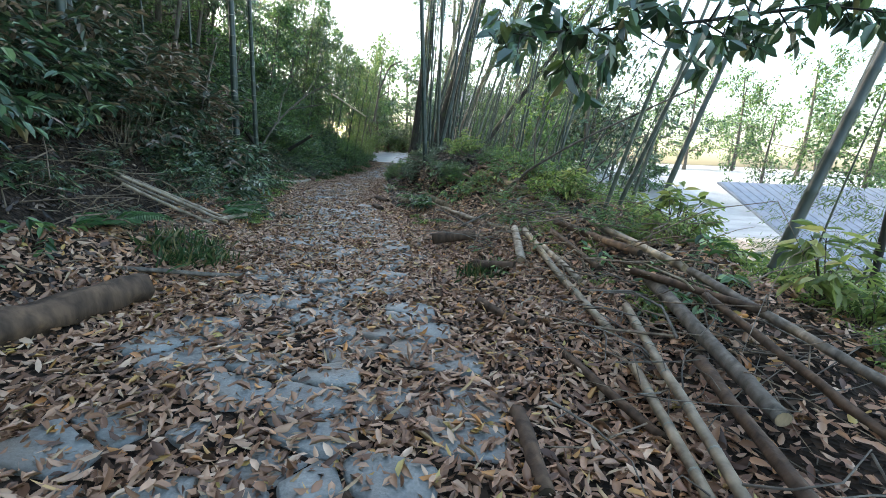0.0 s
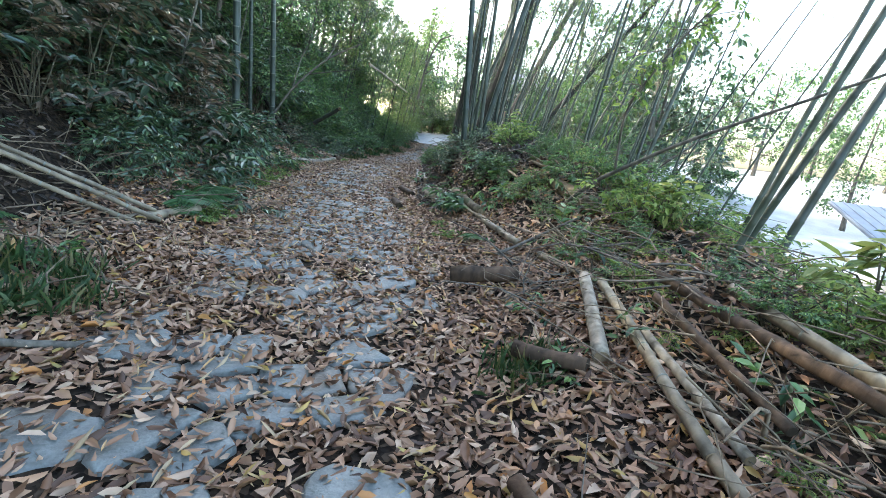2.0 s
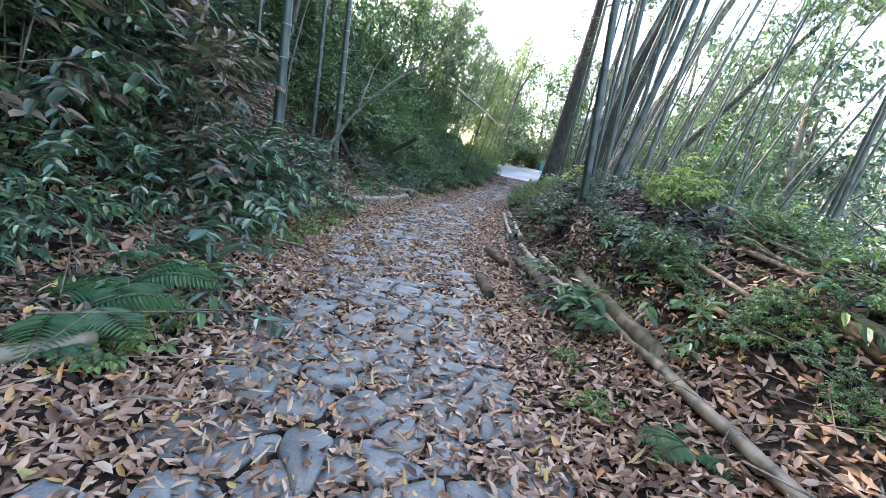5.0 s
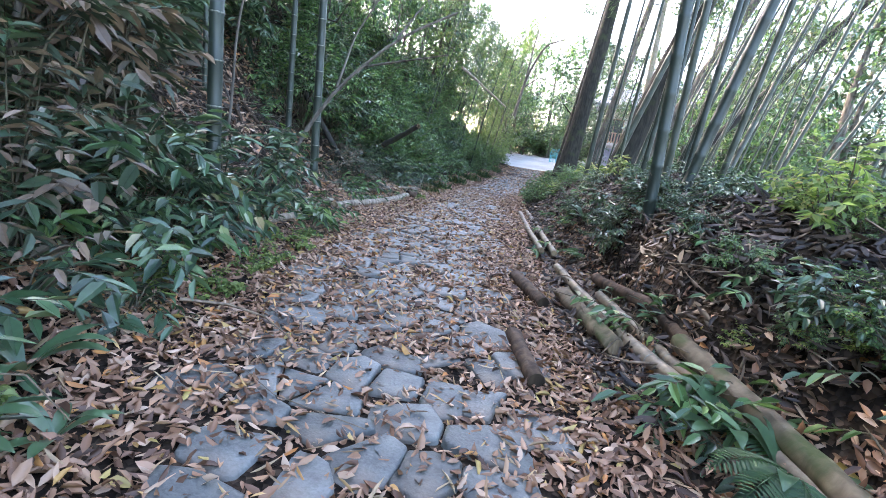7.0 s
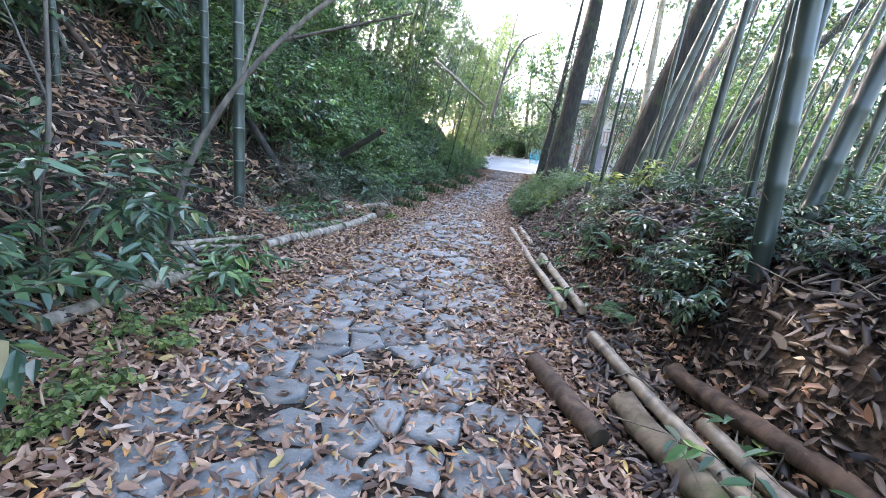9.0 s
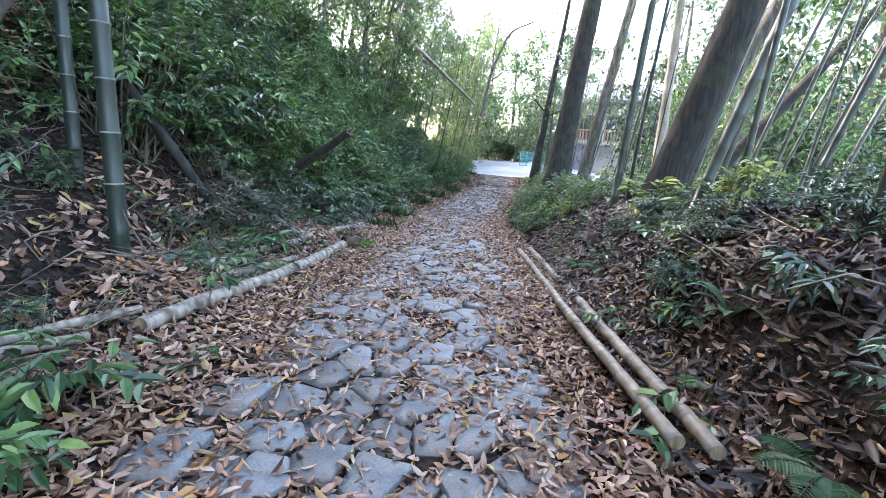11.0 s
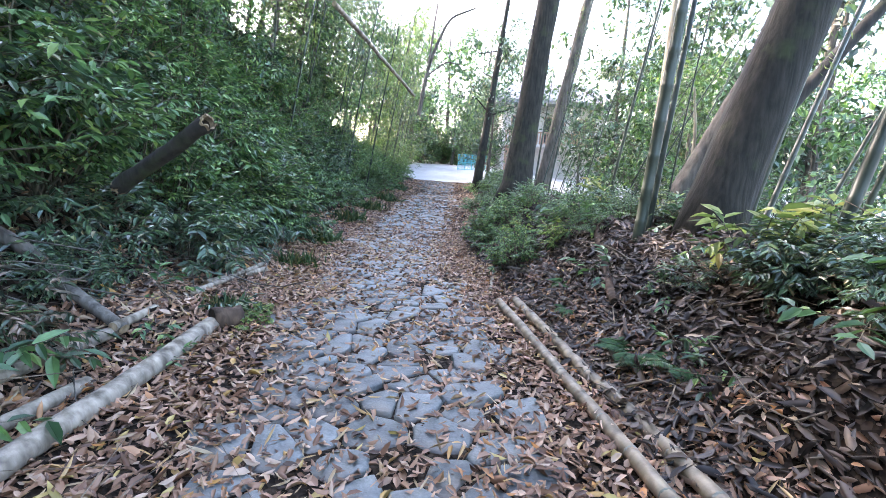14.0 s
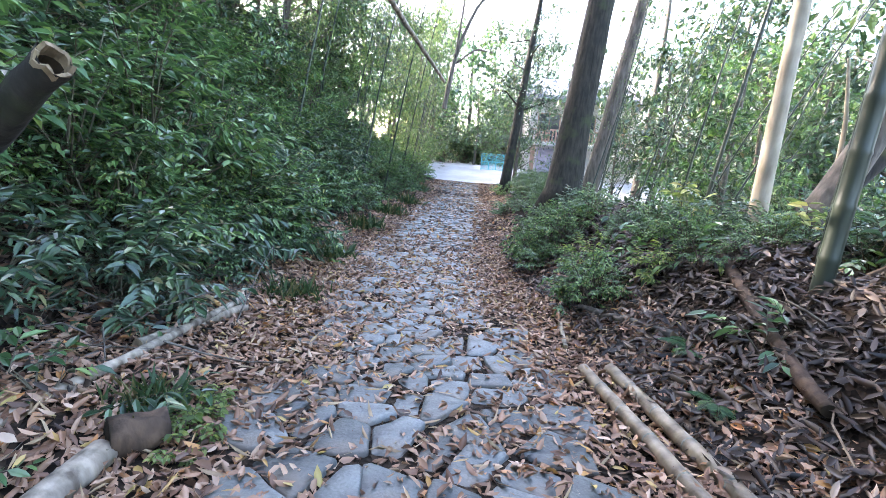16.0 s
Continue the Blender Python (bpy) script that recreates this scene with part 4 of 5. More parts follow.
STRAP = [rosette("strap_leaved_plant", "grey-green plant with long strap leaves", 9, 0.42, 0.085, 4), rosette("strap_leaved_plant", "small strap-leaved plant in the litter", 7, 0.28, 0.06, 5)]
for k, (x, y, s) in enumerate([(-0.42, 9.5, 1.0), (-0.62, 9.75, 0.9), (-0.25, 9.2, 0.9), (-3.35, 7.95, 1.2), (-3.6, 8.35, 1.0), (-3.2, 8.2, 1.0), (-1.15, 14.3, 0.9), (-1.3, 15.3, 0.8), (-4.95, 12.7, 0.8), (-0.8, 11.6, 0.8)]):
    place(STRAP[k % 2], x, y, R.uniform(0, 6), s)
for p in STRAP:
    discard(p)

# ---- fallen poles and logs ----
ROT = "dark rotten log lying in the dead leaves"
POLE = "grey dead bamboo pole lying in the litter"
log("log", "dark rotten log beside the path", (-0.15, 6.05, 0.37), (0.43, 6.05, 0.45), 0.075, M_ROT, 1)
log("log", "dark barky log at the foot of the bank", (-2.4, 3.5, 0.34), (-2.62, 2.1, 0.36), 0.12, M_ROT, 2)
log("branch", "thin weathered branch edging the leaves", (-1.75, 4.3, 0.24), (-2.9, 3.7, 0.36), 0.022, M_BARK_GREY, 30)
for k, (dx, dz) in enumerate([(0, 0), (0.03, 0.09), (-0.08, 0.16), (-0.2, 0.06)]):
    log("bamboo_pole", "pale dead bamboo pole leaning on the bank", (-3.06 + dx, 6.2 + 0.08 * k, 0.34 + dz), (-3.8 + dx - 0.1 * k, 5.35 + 0.1 * k, 1.0 + dz), 0.023, M_CULM_DRY, 3 + k, 0.3)
log("log", "short pale broken log at the path edge", (-3.25, 6.0, 0.34), (-3.0, 6.84, 0.4), 0.05, M_CULM_DRY, 31)
# the heap of poles on the berm
log("log", "black rotten log behind a tuft of grass", (0.36, 4.85, 0.33), (0.76, 4.65, 0.38), 0.055, M_ROT, 70)
log("bamboo_pole", "thick pale cut bamboo on the heap", (0.83, 4.68, 0.43), (0.88, 5.7, 0.62), 0.05, M_WOOD_PALE, 33)
for a, c, rad, mat in [((1.0, 5.6, 0.62), (1.1, 3.9, 0.43), 0.035, M_CULM_DRY), ((1.1, 3.95, 0.43), (1.18, 2.95, 0.36), 0.035, M_CULM_DRY), ((1.1, 4.9, 0.55), (1.22, 3.9, 0.46), 0.03, M_WOOD_PALE),
                       ((1.36, 3.2, 0.46), (1.14, 1.4, 0.3), 0.03, M_CULM_DRY), ((1.17, 2.55, 0.3), (1.03, 1.3, 0.24), 0.028, M_CULM_DRY), ((1.63, 3.5, 0.62), (1.58, 1.9, 0.4), 0.05, M_BARK_GREY),
                       ((1.5, 3.5, 0.66), (1.95, 2.6, 0.66), 0.03, M_ROT), ((1.47, 2.4, 0.42), (1.3, 1.3, 0.36), 0.035, M_ROT), ((1.35, 5.5, 0.75), (1.75, 4.0, 0.7), 0.04, M_ROT), ((1.7, 5.2, 0.8), (1.95, 3.6, 0.7), 0.04, M_CULM_DRY),
                       ((1.25, 5.2, 0.68), (1.4, 4.0, 0.55), 0.03, M_ROT), ((0.67, 6.7, 0.5), (1.06, 5.8, 0.55), 0.04, M_CULM_DRY), ((1.75, 2.9, 0.66), (1.75, 1.5, 0.5), 0.025, M_ROT), ((1.9, 3.4, 0.7), (2.0, 1.6, 0.55), 0.03, M_BARK_GREY)]:
    log("bamboo_pole" if mat is M_CULM_DRY else "log", POLE if mat is M_CULM_DRY else "weathered broken limb on the heap", a, c, rad, mat, R.randrange(999), 0.3 if mat is M_CULM_DRY else 0)
log("log", ROT, (0.8, 2.85, 0.26), (1.11, 1.95, 0.2), 0.03, M_ROT, 41)
log("log", ROT, (0.43, 2.2, 0.17), (0.46, 1.6, 0.17), 0.045, M_ROT, 42)
log("log", ROT, (0.33, 3.8, 0.25), (0.63, 3.2, 0.27), 0.04, M_ROT, 43)
log("log", "short split stick on the leaves", (0.59, 3.57, 0.26), (0.79, 3.8, 0.3), 0.022, M_WOOD_PALE, 44)
log("bamboo_pole", "long pale bamboo pole on the berm edge", (-0.95, 11.6, 0.45), (0.46, 6.95, 0.56), 0.045, M_CULM_DRY, 45, 0.35)
log("log", "mossy brown log beside a bamboo pole", (-0.5, 10.3, 0.6), (0.02, 8.5, 0.56), 0.07, M_MOSSY, 46)
log("branch", "pale forked branch across the brush", (0.25, 6.6, 0.48), (1.1, 7.2, 0.85), 0.015, M_BARK_GREY, 47)
log("log", "mossy log on top of the berm", (0.9, 8.4, 1.0), (1.3, 7.7, 0.9), 0.09, M_MOSSY, 48)
# path edge further on
log("bamboo_pole", POLE, (-1.4, 12.95, 0.33), (-0.72, 10.5, 0.42), 0.05, M_CULM_DRY, 50, 0.35)
log("bamboo_pole", POLE, (-0.78, 10.6, 0.42), (-0.05, 8.8, 0.45), 0.055, M_CULM_DRY, 51, 0.35)
log("log", "moss-covered log on the path edge", (-1.28, 12.0, 0.27), (-0.86, 10.5, 0.37), 0.085, M_MOSSY, 52)
log("log", "long dark log on the path edge", (-0.96, 12.2, 0.46), (-0.1, 8.9, 0.5), 0.06, M_ROT, 53)
log("log", "short dark log on the path edge", (-1.64, 10.64, 0.2), (-1.38, 9.85, 0.25), 0.07, M_ROT, 11)
log("log", "short split log with pale broken ends", (-1.86, 12.4, 0.25), (-1.46, 11.55, 0.26), 0.075, M_ROT, 12)
log("bamboo_pole", "brown pole on the litter slope", (-0.2, 10.4, 0.9), (0.35, 9.5, 0.95), 0.025, M_CULM_DRY, 54)
for k in range(9):
    y = R.uniform(9.3, 12)
    x = R.uniform(0.1, 1.2)
    log("branch", "dead brown stalk slumped down the slope", (x, y, ground_z(x, y) + 0.1), (x + R.uniform(0.1, 0.5), y - R.uniform(0.7, 1.5), ground_z(x + 0.3, y - 1) + 0.08), R.uniform(0.012, 0.03), M_CULM_DRY if k % 2 else M_TWIG, 300 + k)
log("bamboo_pole", "long grey bamboo pole edging the path", (-2.42, 19.3, 0.12), (-1.48, 13.4, 0.42), 0.052, M_CULM_DRY, 8, 0.35)
log("bamboo_pole", "long grey bamboo pole edging the path", (-2.62, 19.35, 0.08), (-1.64, 13.4, 0.4), 0.05, M_CULM_DRY, 9, 0.35)
log("log", "barkless white log along the path edge", (-5.2, 17.5, 0.26), (-5.02, 13.7, 0.4), 0.07, M_WOOD_PALE, 10)
log("log", "short dark mossy stump end", (-5.22, 17.55, 0.22), (-5.08, 17.74, 0.2), 0.1, M_ROT, 55)
for a, c, rad in [((-4.71, 11.0, 0.5), (-4.98, 12.5, 0.48), 0.05), ((-5.4, 12.4, 0.58), (-5.14, 13.4, 0.48), 0.04), ((-4.85, 11.5, 0.5), (-4.9, 12.5, 0.46), 0.05), ((-5.44, 12.2, 0.62), (-5.16, 13.8, 0.52), 0.035), ((-5.5, 11.2, 0.85), (-5.7, 12.5, 0.85), 0.03),
                  ((-5.45, 15.0, 0.36), (-5.36, 16.4, 0.33), 0.05), ((-5.58, 16.9, 0.46), (-5.8, 19.8, 0.26), 0.035), ((-5.75, 15.5, 0.45), (-5.6, 17.0, 0.42), 0.05), ((-5.82, 18.5, 0.32), (-5.72, 19.75, 0.2), 0.045), ((-5.7, 14.5, 0.5), (-5.55, 15.6, 0.42), 0.045)]:
    log("log", "pale weathered log among the weeds", a, c, rad, M_WOOD_PALE, R.randrange(999))
log("log", "grey fallen trunk propped on the bank", (-7.6, 16.6, 2.0), (-6.3, 17.15, 0.85), 0.06, M_BARK_GREY, 56)
log("log", "grey pole slid down the bank", (-6.4, 17.2, 0.8), (-5.55, 16.95, 0.44), 0.05, M_BARK_GREY, 57)
log("log", "dark trunk fallen across the bank", (-7.2, 15.6, 2.6), (-5.95, 15.9, 0.75), 0.06, M_BARK, 58)
log("bamboo_pole", "broken hollow bamboo culm sticking out of the bushes", (-6.0, 17.6, 1.4), (-5.02, 17.22, 1.95), 0.065, M_BARK, 13, hollow=True)
log("bamboo_pole", "white dead culm slung through the leaves", (-5.15, 20.8, 3.85), (-4.6, 26.0, 3.35), 0.04, M_WOOD_PALE, 59, 0.35)
log("log", "brown log sliding down the berm", (-1.35, 20.1, 1.02), (-1.66, 18.15, 0.55), 0.05, M_ROT, 60, bow=-0.06)
log("log", "broken branch in the litter", (-2.4, 20.6, 0.24), (-1.92, 19.45, 0.42), 0.045, M_BARK_GREY, 61)
log("log", "dark rotten piece at the path edge", (-2.45, 21.8, 0.25), (-2.35, 21.0, 0.3), 0.07, M_ROT, 62)
log("branch", "peeling stick at the path edge", (-2.6, 21.0, 0.15), (-2.72, 19.7, 0.14), 0.025, M_BARK_PALE, 63)


def sapling(name, label, ways, radius, mat, seed):
    """A bare young tree: a stem and its forks, each a smooth line through a few places."""
    ob = thing(name, label, "sapling", Matrix.Translation(ways[0][0]), "bare saplings")
    o = np.array(ways[0][0])
    for k, way in enumerate(ways):
        p = np.array(way) - o
        s = np.linspace(0, 1, len(p))
        q = np.linspace(0, 1, 14)
        line = np.stack([np.interp(q, s, p[:, c]) for c in range(3)], 1)
        line[1:-1] = (line[:-2] + 2 * line[1:-1] + line[2:]) / 4
        child("stem" if k == 0 else "fork", raw_mesh("stem", *tube(line, radius * np.linspace(1, 0.4, 14) * (1 if k == 0 else 0.5), 7, False), mat, True), ob)
    return ob


sapling("sapling", "bare forked sapling leaning over the path", [[(-5.3, 12.5, 0.4), (-5.1, 12.6, 1.4), (-4.6, 12.7, 2.2), (-3.9, 12.9, 2.9), (-3.2, 13.1, 3.3)], [(-4.6, 12.7, 2.2), (-4.5, 12.9, 2.9), (-4.1, 13, 3.6)], [(-4.3, 12.8, 2.5), (-3.7, 12.7, 2.6), (-3.1, 12.6, 2.7)], [(-3.9, 12.9, 2.9), (-3.7, 13.2, 3.4)]], 0.035, M_BARK_GREY, 1)
sapling("sapling", "thin bare sapling on the bank", [[(-5.6, 11.6, 0.7), (-5.4, 11.7, 1.6), (-5.35, 11.7, 2.6), (-5.1, 11.8, 4.0)], [(-5.4, 11.7, 1.8), (-5.8, 11.7, 2.6)]], 0.022, M_BARK_GREY, 2)
sapling("sapling", "thin bare sapling on the bank", [[(-5.2, 9.2, 1.0), (-4.9, 9.2, 1.9), (-4.5, 9.3, 3.4)], [(-4.9, 9.2, 1.9), (-4.6, 9.5, 2.5)]], 0.03, M_BARK_GREY, 3)
sapling("sapling", "slim dead stem in the shrubs", [[(0.35, 21.3, 1.0), (0.33, 21.3, 2.4), (0.2, 21.3, 3.1)]], 0.035, M_BARK_PALE, 4)
sapling("sapling", "bare arching branch over the path", [[(-5.2, 33, 3.5), (-4.9, 33, 5.5), (-4.2, 33, 7.2), (-3.2, 33, 7.6)], [(-4.9, 33, 5.5), (-4.7, 33, 7.5), (-4.4, 33, 9.5)], [(-5.0, 33, 5.0), (-4.2, 33, 5.6), (-3.6, 33, 5.5)]], 0.09, M_BARK_GREY, 5)


def leafy_limb(name, label, trunk, arm, radius, leaves, leaf, mat, bark, seed):
    """A slim tree whose low arm hangs leaves over the path."""
    r = np.random.default_rng(seed)
    ob = sapling(name, label, [trunk, arm], radius, bark, seed)
    o = np.array(trunk[0])
    p = np.array(arm) - o
    s = np.linspace(0, 1, len(p))
    tw, pos, axs = [], [], []
    for k in range(leaves // 9):
        q = r.uniform(0.25, 1)
        st = np.array([np.interp(q, s, p[:, c]) for c in range(3)])
        tip = st + np.array([r.normal(0, 0.16), r.normal(0, 0.2), r.normal(-0.02, 0.15)])
        tw.append(tube([st, (st + tip) / 2 + r.normal(0, 0.02, 3), tip], [0.006, 0.004, 0.002], 4, False))
        pos.append(st + (tip - st) * r.uniform(0.4, 1.05, (9, 1)) + r.normal(0, 0.02, (9, 3)))
        ax = unit(9, r) + (tip - st) * 2
        ax[:, 2] -= 0.7
        axs.append(ax)
    child("twig", raw_mesh("twig", *join(tw), bark, True), ob)
    pos, axs = np.concatenate(pos), np.concatenate(axs)
    n = len(pos)
    ln = leaf[0] * r.uniform(0.6, 1.2, n)
    child("foliage", raw_mesh("foliage", *leaf_cloud(pos, axs, unit(n, r, 1.0), ln, ln * leaf[1], 0.2, r.uniform(0, 0.3, n)), mat), ob)
    return ob


leafy_limb("tree", "slim tree with a low dark leafy limb", [(3.5, 3.6, 0.3), (3.4, 3.5, 1.4), (3.2, 3.3, 2.6), (3.3, 3.3, 4.5)], [(3.2, 3.3, 2.5), (2.2, 2.9, 2.45), (1.2, 2.75, 2.25), (0.35, 2.65, 2.15)], 0.03, 430, (0.13, 0.5), M_LEAF_DARK, M_BARK, 3)
leafy_limb("tree", "slim grey tree leaning over the berm", [(0.9, 8.0, 0.7), (1.2, 7.6, 1.2), (1.9, 7.0, 1.75), (3.2, 6.2, 2.5)], [(1.4, 7.4, 1.4), (1.3, 7.1, 2.0), (1.6, 6.9, 2.6), (1.9, 6.8, 3.0)], 0.03, 260, (0.075, 0.45), M_LEAF_BRIGHT, M_BARK_GREY, 4)

# ---- heaps of brush ----


def brush(label, x, y, w, n, length, mat, seed, rise=0.35):
    r = np.random.default_rng(seed)
    parts = []
    for k in range(n):
        px, py = x + r.normal(0, w[0]), y + r.normal(0, w[1])
        a, L = r.uniform(0, 2 * np.pi), length * r.uniform(0.4, 1.2)
        d = np.array([np.cos(a), np.sin(a), r.normal(0.05, 0.22)])
        p0 = np.array([px, py, ground_z(px, py) + abs(r.normal(0.02, rise * 0.4))])
        bend = r.normal(0, 0.24, 3) * L * np.array([1, 1, 0.6])
        pts = [p0, p0 + d * L * 0.33 + bend * 0.8, p0 + d * L * 0.66 + bend, p0 + d * L + bend * r.uniform(-0.5, 0.8)]
        parts.append(tube(pts, np.linspace(1, 0.4, 4) * r.uniform(0.003, 0.004 + 0.009 * r.random()), 4, False))
    v, f = join(parts)
    return tagged(new("brushwood", raw_mesh("brushwood", v, f, mat, True)), label, "brushwood", kind="stuff")


brush("tangle of dry brown twigs and vines", 1.55, 4.6, (0.35, 0.9), 130, 0.8, M_TWIG, 1)
brush("tangle of dry brown twigs and vines", 1.2, 6.9, (0.35, 0.6), 90, 0.8, M_TWIG, 2)
brush("grey dead twigs on the berm", 1.5, 2.6, (0.35, 0.7), 90, 0.7, M_BARK_GREY, 3)
brush("dry twigs on the berm", 0.95, 8.8, (0.45, 1.1), 80, 0.7, M_TWIG, 4)
brush("dark broken branches tangled beside the log", 0.95, 6.1, (0.3, 0.35), 60, 0.95, M_BARK_GREY, 12, 0.45)
brush("thin dry sticks thrown over the poles", 1.7, 3.3, (0.35, 0.8), 70, 1.0, M_TWIG, 13, 0.3)
brush("dry stalks on the dark berm", -0.2, 12.2, (0.5, 1.8), 130, 0.6, M_TWIG, 5, 0.2)
brush("dry stalks on the dark berm", -1.0, 16.5, (0.4, 1.8), 160, 0.5, M_TWIG, 6, 0.15)
brush("pale thin twigs fallen off the bank", -6.0, 18.3, (0.25, 0.9), 60, 1.1, M_BARK_GREY, 7, 0.5)
brush("dry twigs on the leafy bank", -5.6, 12.3, (0.6, 1.8), 160, 0.8, M_TWIG, 8)
brush("dead stalks and roots on the steep bank", -7.2, 10.5, (0.9, 2.2), 260, 0.9, M_TWIG, 18, 0.3)
brush("pale dead stalks on the steep bank", -6.6, 13.0, (0.7, 1.6), 90, 1.0, M_BARK_GREY, 19, 0.3)
brush("dead stalks on the steep bank", -5.6, 7.0, (0.8, 1.6), 160, 0.9, M_TWIG, 20, 0.3)
for k in range(16):
    y = R.uniform(6, 16)
    x = centre(y) - R.uniform(3.4, 6.5)
    dx = R.uniform(0.5, 1.2)
    log("branch", "dead branch lying down the bank", (x, y, ground_z(x, y) + 0.06), (x + dx, y + R.uniform(-0.5, 0.7), ground_z(x + dx, y) + 0.06), R.uniform(0.015, 0.045), (M_BARK_GREY, M_ROT, M_TWIG)[k % 3], 400 + k)
brush("dry twigs at the foot of the bank", -3.6, 5.2, (0.6, 1.6), 170, 0.8, M_TWIG, 9)

# ---- beyond: lot, fence, house, shed ----
M_TEAL = plain("teal_paint", (0.1, 0.42, 0.45), 0.5)
M_WALL = plain("cream_render", (0.55, 0.5, 0.46), 0.85)
M_ROOF = plain("grey_roof_tiles", (0.16, 0.15, 0.16), 0.6)
M_TIMBER = plain("brown_timber", (0.34, 0.2, 0.14), 0.7)
M_SHUTTER = plain("mauve_grey_shutter", (0.36, 0.33, 0.4), 0.5)
M_PANE = plain("dark_pane", (0.04, 0.045, 0.05), 0.08)
M_SHEET = plain("blue_grey_sheet", (0.2, 0.22, 0.255), 0.6)


def box(name, lo, hi, mat, parent, label="", soft=0.02):
    lo, hi = Vector(lo), Vector(hi)
    bm = bmesh.new()
    bmesh.ops.create_cube(bm, size=1)
    bmesh.ops.scale(bm, vec=hi - lo, verts=bm.verts)
    bmesh.ops.translate(bm, vec=(lo + hi) / 2, verts=bm.verts)
    bmesh.ops.bevel(bm, geom=bm.edges[:], offset=min(soft, min(hi - lo) * 0.3), segments=1, affect="EDGES")
    me = bpy.data.meshes.new(name)
    bm.to_mesh(me)
    bm.free()
    me.materials.append(mat)
    return child(name, me, parent, label)


fz = ground_z(-3.3, 48)
fence = thing("fence", "turquoise metal mesh fence at the lot", "fence", Matrix.Translation((-3.75, 48, fz)))
for k in range(5):
    box("post", (k * 0.5 - 0.03, -0.03, -0.1), (k * 0.5 + 0.03, 0.03, 1.2), M_TEAL, fence, soft=0.005)
for z in (0.1, 0.62, 1.16):
    box("rail", (0.03, -0.02, z), (1.97, 0.02, z + 0.04), M_TEAL, fence, soft=0.005)
for k in range(36):
    box("bar", (0.05 + k * 0.0535, -0.012, 0.1), (0.07 + k * 0.0535, 0.012, 1.18), M_TEAL, fence, soft=0.003)
hz = ground_z(3, 52)
house = thing("house", "two-storey house with timber balcony and garage", "house", Matrix.Translation((-0.4, 52, hz)))
box("wall", (0, 0, -0.5), (8, 7, 5.6), M_WALL, house)
box("shutter", (0.75, -0.06, 0.05), (2.6, -0.01, 2.2), M_SHUTTER, house, "mauve-grey roller shutter")
for k in range(9):
    box("slat", (0.78, -0.09, 0.12 + k * 0.23), (2.57, -0.065, 0.3 + k * 0.23), M_SHUTTER, house)
box("pillar", (0.2, -1.2, -0.3), (0.5, -0.9, 2.4), M_TIMBER, house)
box("balcony", (0.1, -1.3, 2.4), (7.5, -0.01, 2.6), M_WALL, house)
for k in range(30):
    box("baluster", (0.15 + k * 0.24, -1.28, 2.6), (0.27 + k * 0.24, -1.22, 3.45), M_TIMBER, house)
box("handrail", (0.1, -1.32, 3.45), (7.5, -1.18, 3.55), M_TIMBER, house)
for x in (0.6, 3.2, 5.6):
    w = box("window", (x, -0.05, 2.75), (x + 1.7, -0.01, 4.8), M_TIMBER, house)
    box("pane", (x + 0.08, -0.07, 2.83), (x + 0.82, -0.052, 4.72), M_PANE, w)
    box("pane", (x + 0.88, -0.07, 2.83), (x + 1.62, -0.052, 4.72), M_PANE, w)
box("roof", (-0.8, -1.6, 5.6), (8.8, 7.8, 5.9), M_ROOF, house)
bm = bmesh.new()
vs = [bm.verts.new(q) for q in ((-0.8, -1.6, 5.9), (8.8, -1.6, 5.9), (8.8, 7.8, 5.9), (-0.8, 7.8, 5.9), (0.8, 3.1, 7.8), (7.2, 3.1, 7.8))]
for q in ((0, 1, 5, 4), (1, 2, 5), (2, 3, 4, 5), (3, 0, 4)):
    bm.faces.new([vs[k] for k in q])
me = bpy.data.meshes.new("roof_slope")
bm.to_mesh(me)
me.materials.append(M_ROOF)
child("roof_slope", me, house)

sz = ground_z(10, 11)
shed = thing("shed", "low shed with a blue-grey ribbed sheet roof", "shed", Matrix.Translation((12.2, 12.5, sz - 1.1)))
box("wall", (-3, -1.6, -0.4), (3, 2.0, 1.6), M_WALL, shed)
slope = Matrix.Rotation(radians(20), 4, "X")
roof = box("roof", (-3.5, -2.4, -0.04), (3.5, 2.5, 0.04), M_SHEET, shed)
roof.matrix_local = Matrix.Translation((0, 0, 2.45)) @ slope
for k in range(24):
    box("rib", (-3.45 + k * 0.295, -2.38, 0.041), (-3.4 + k * 0.295, 2.48, 0.058), M_SHEET, roof)

# ---- leaf litter ----


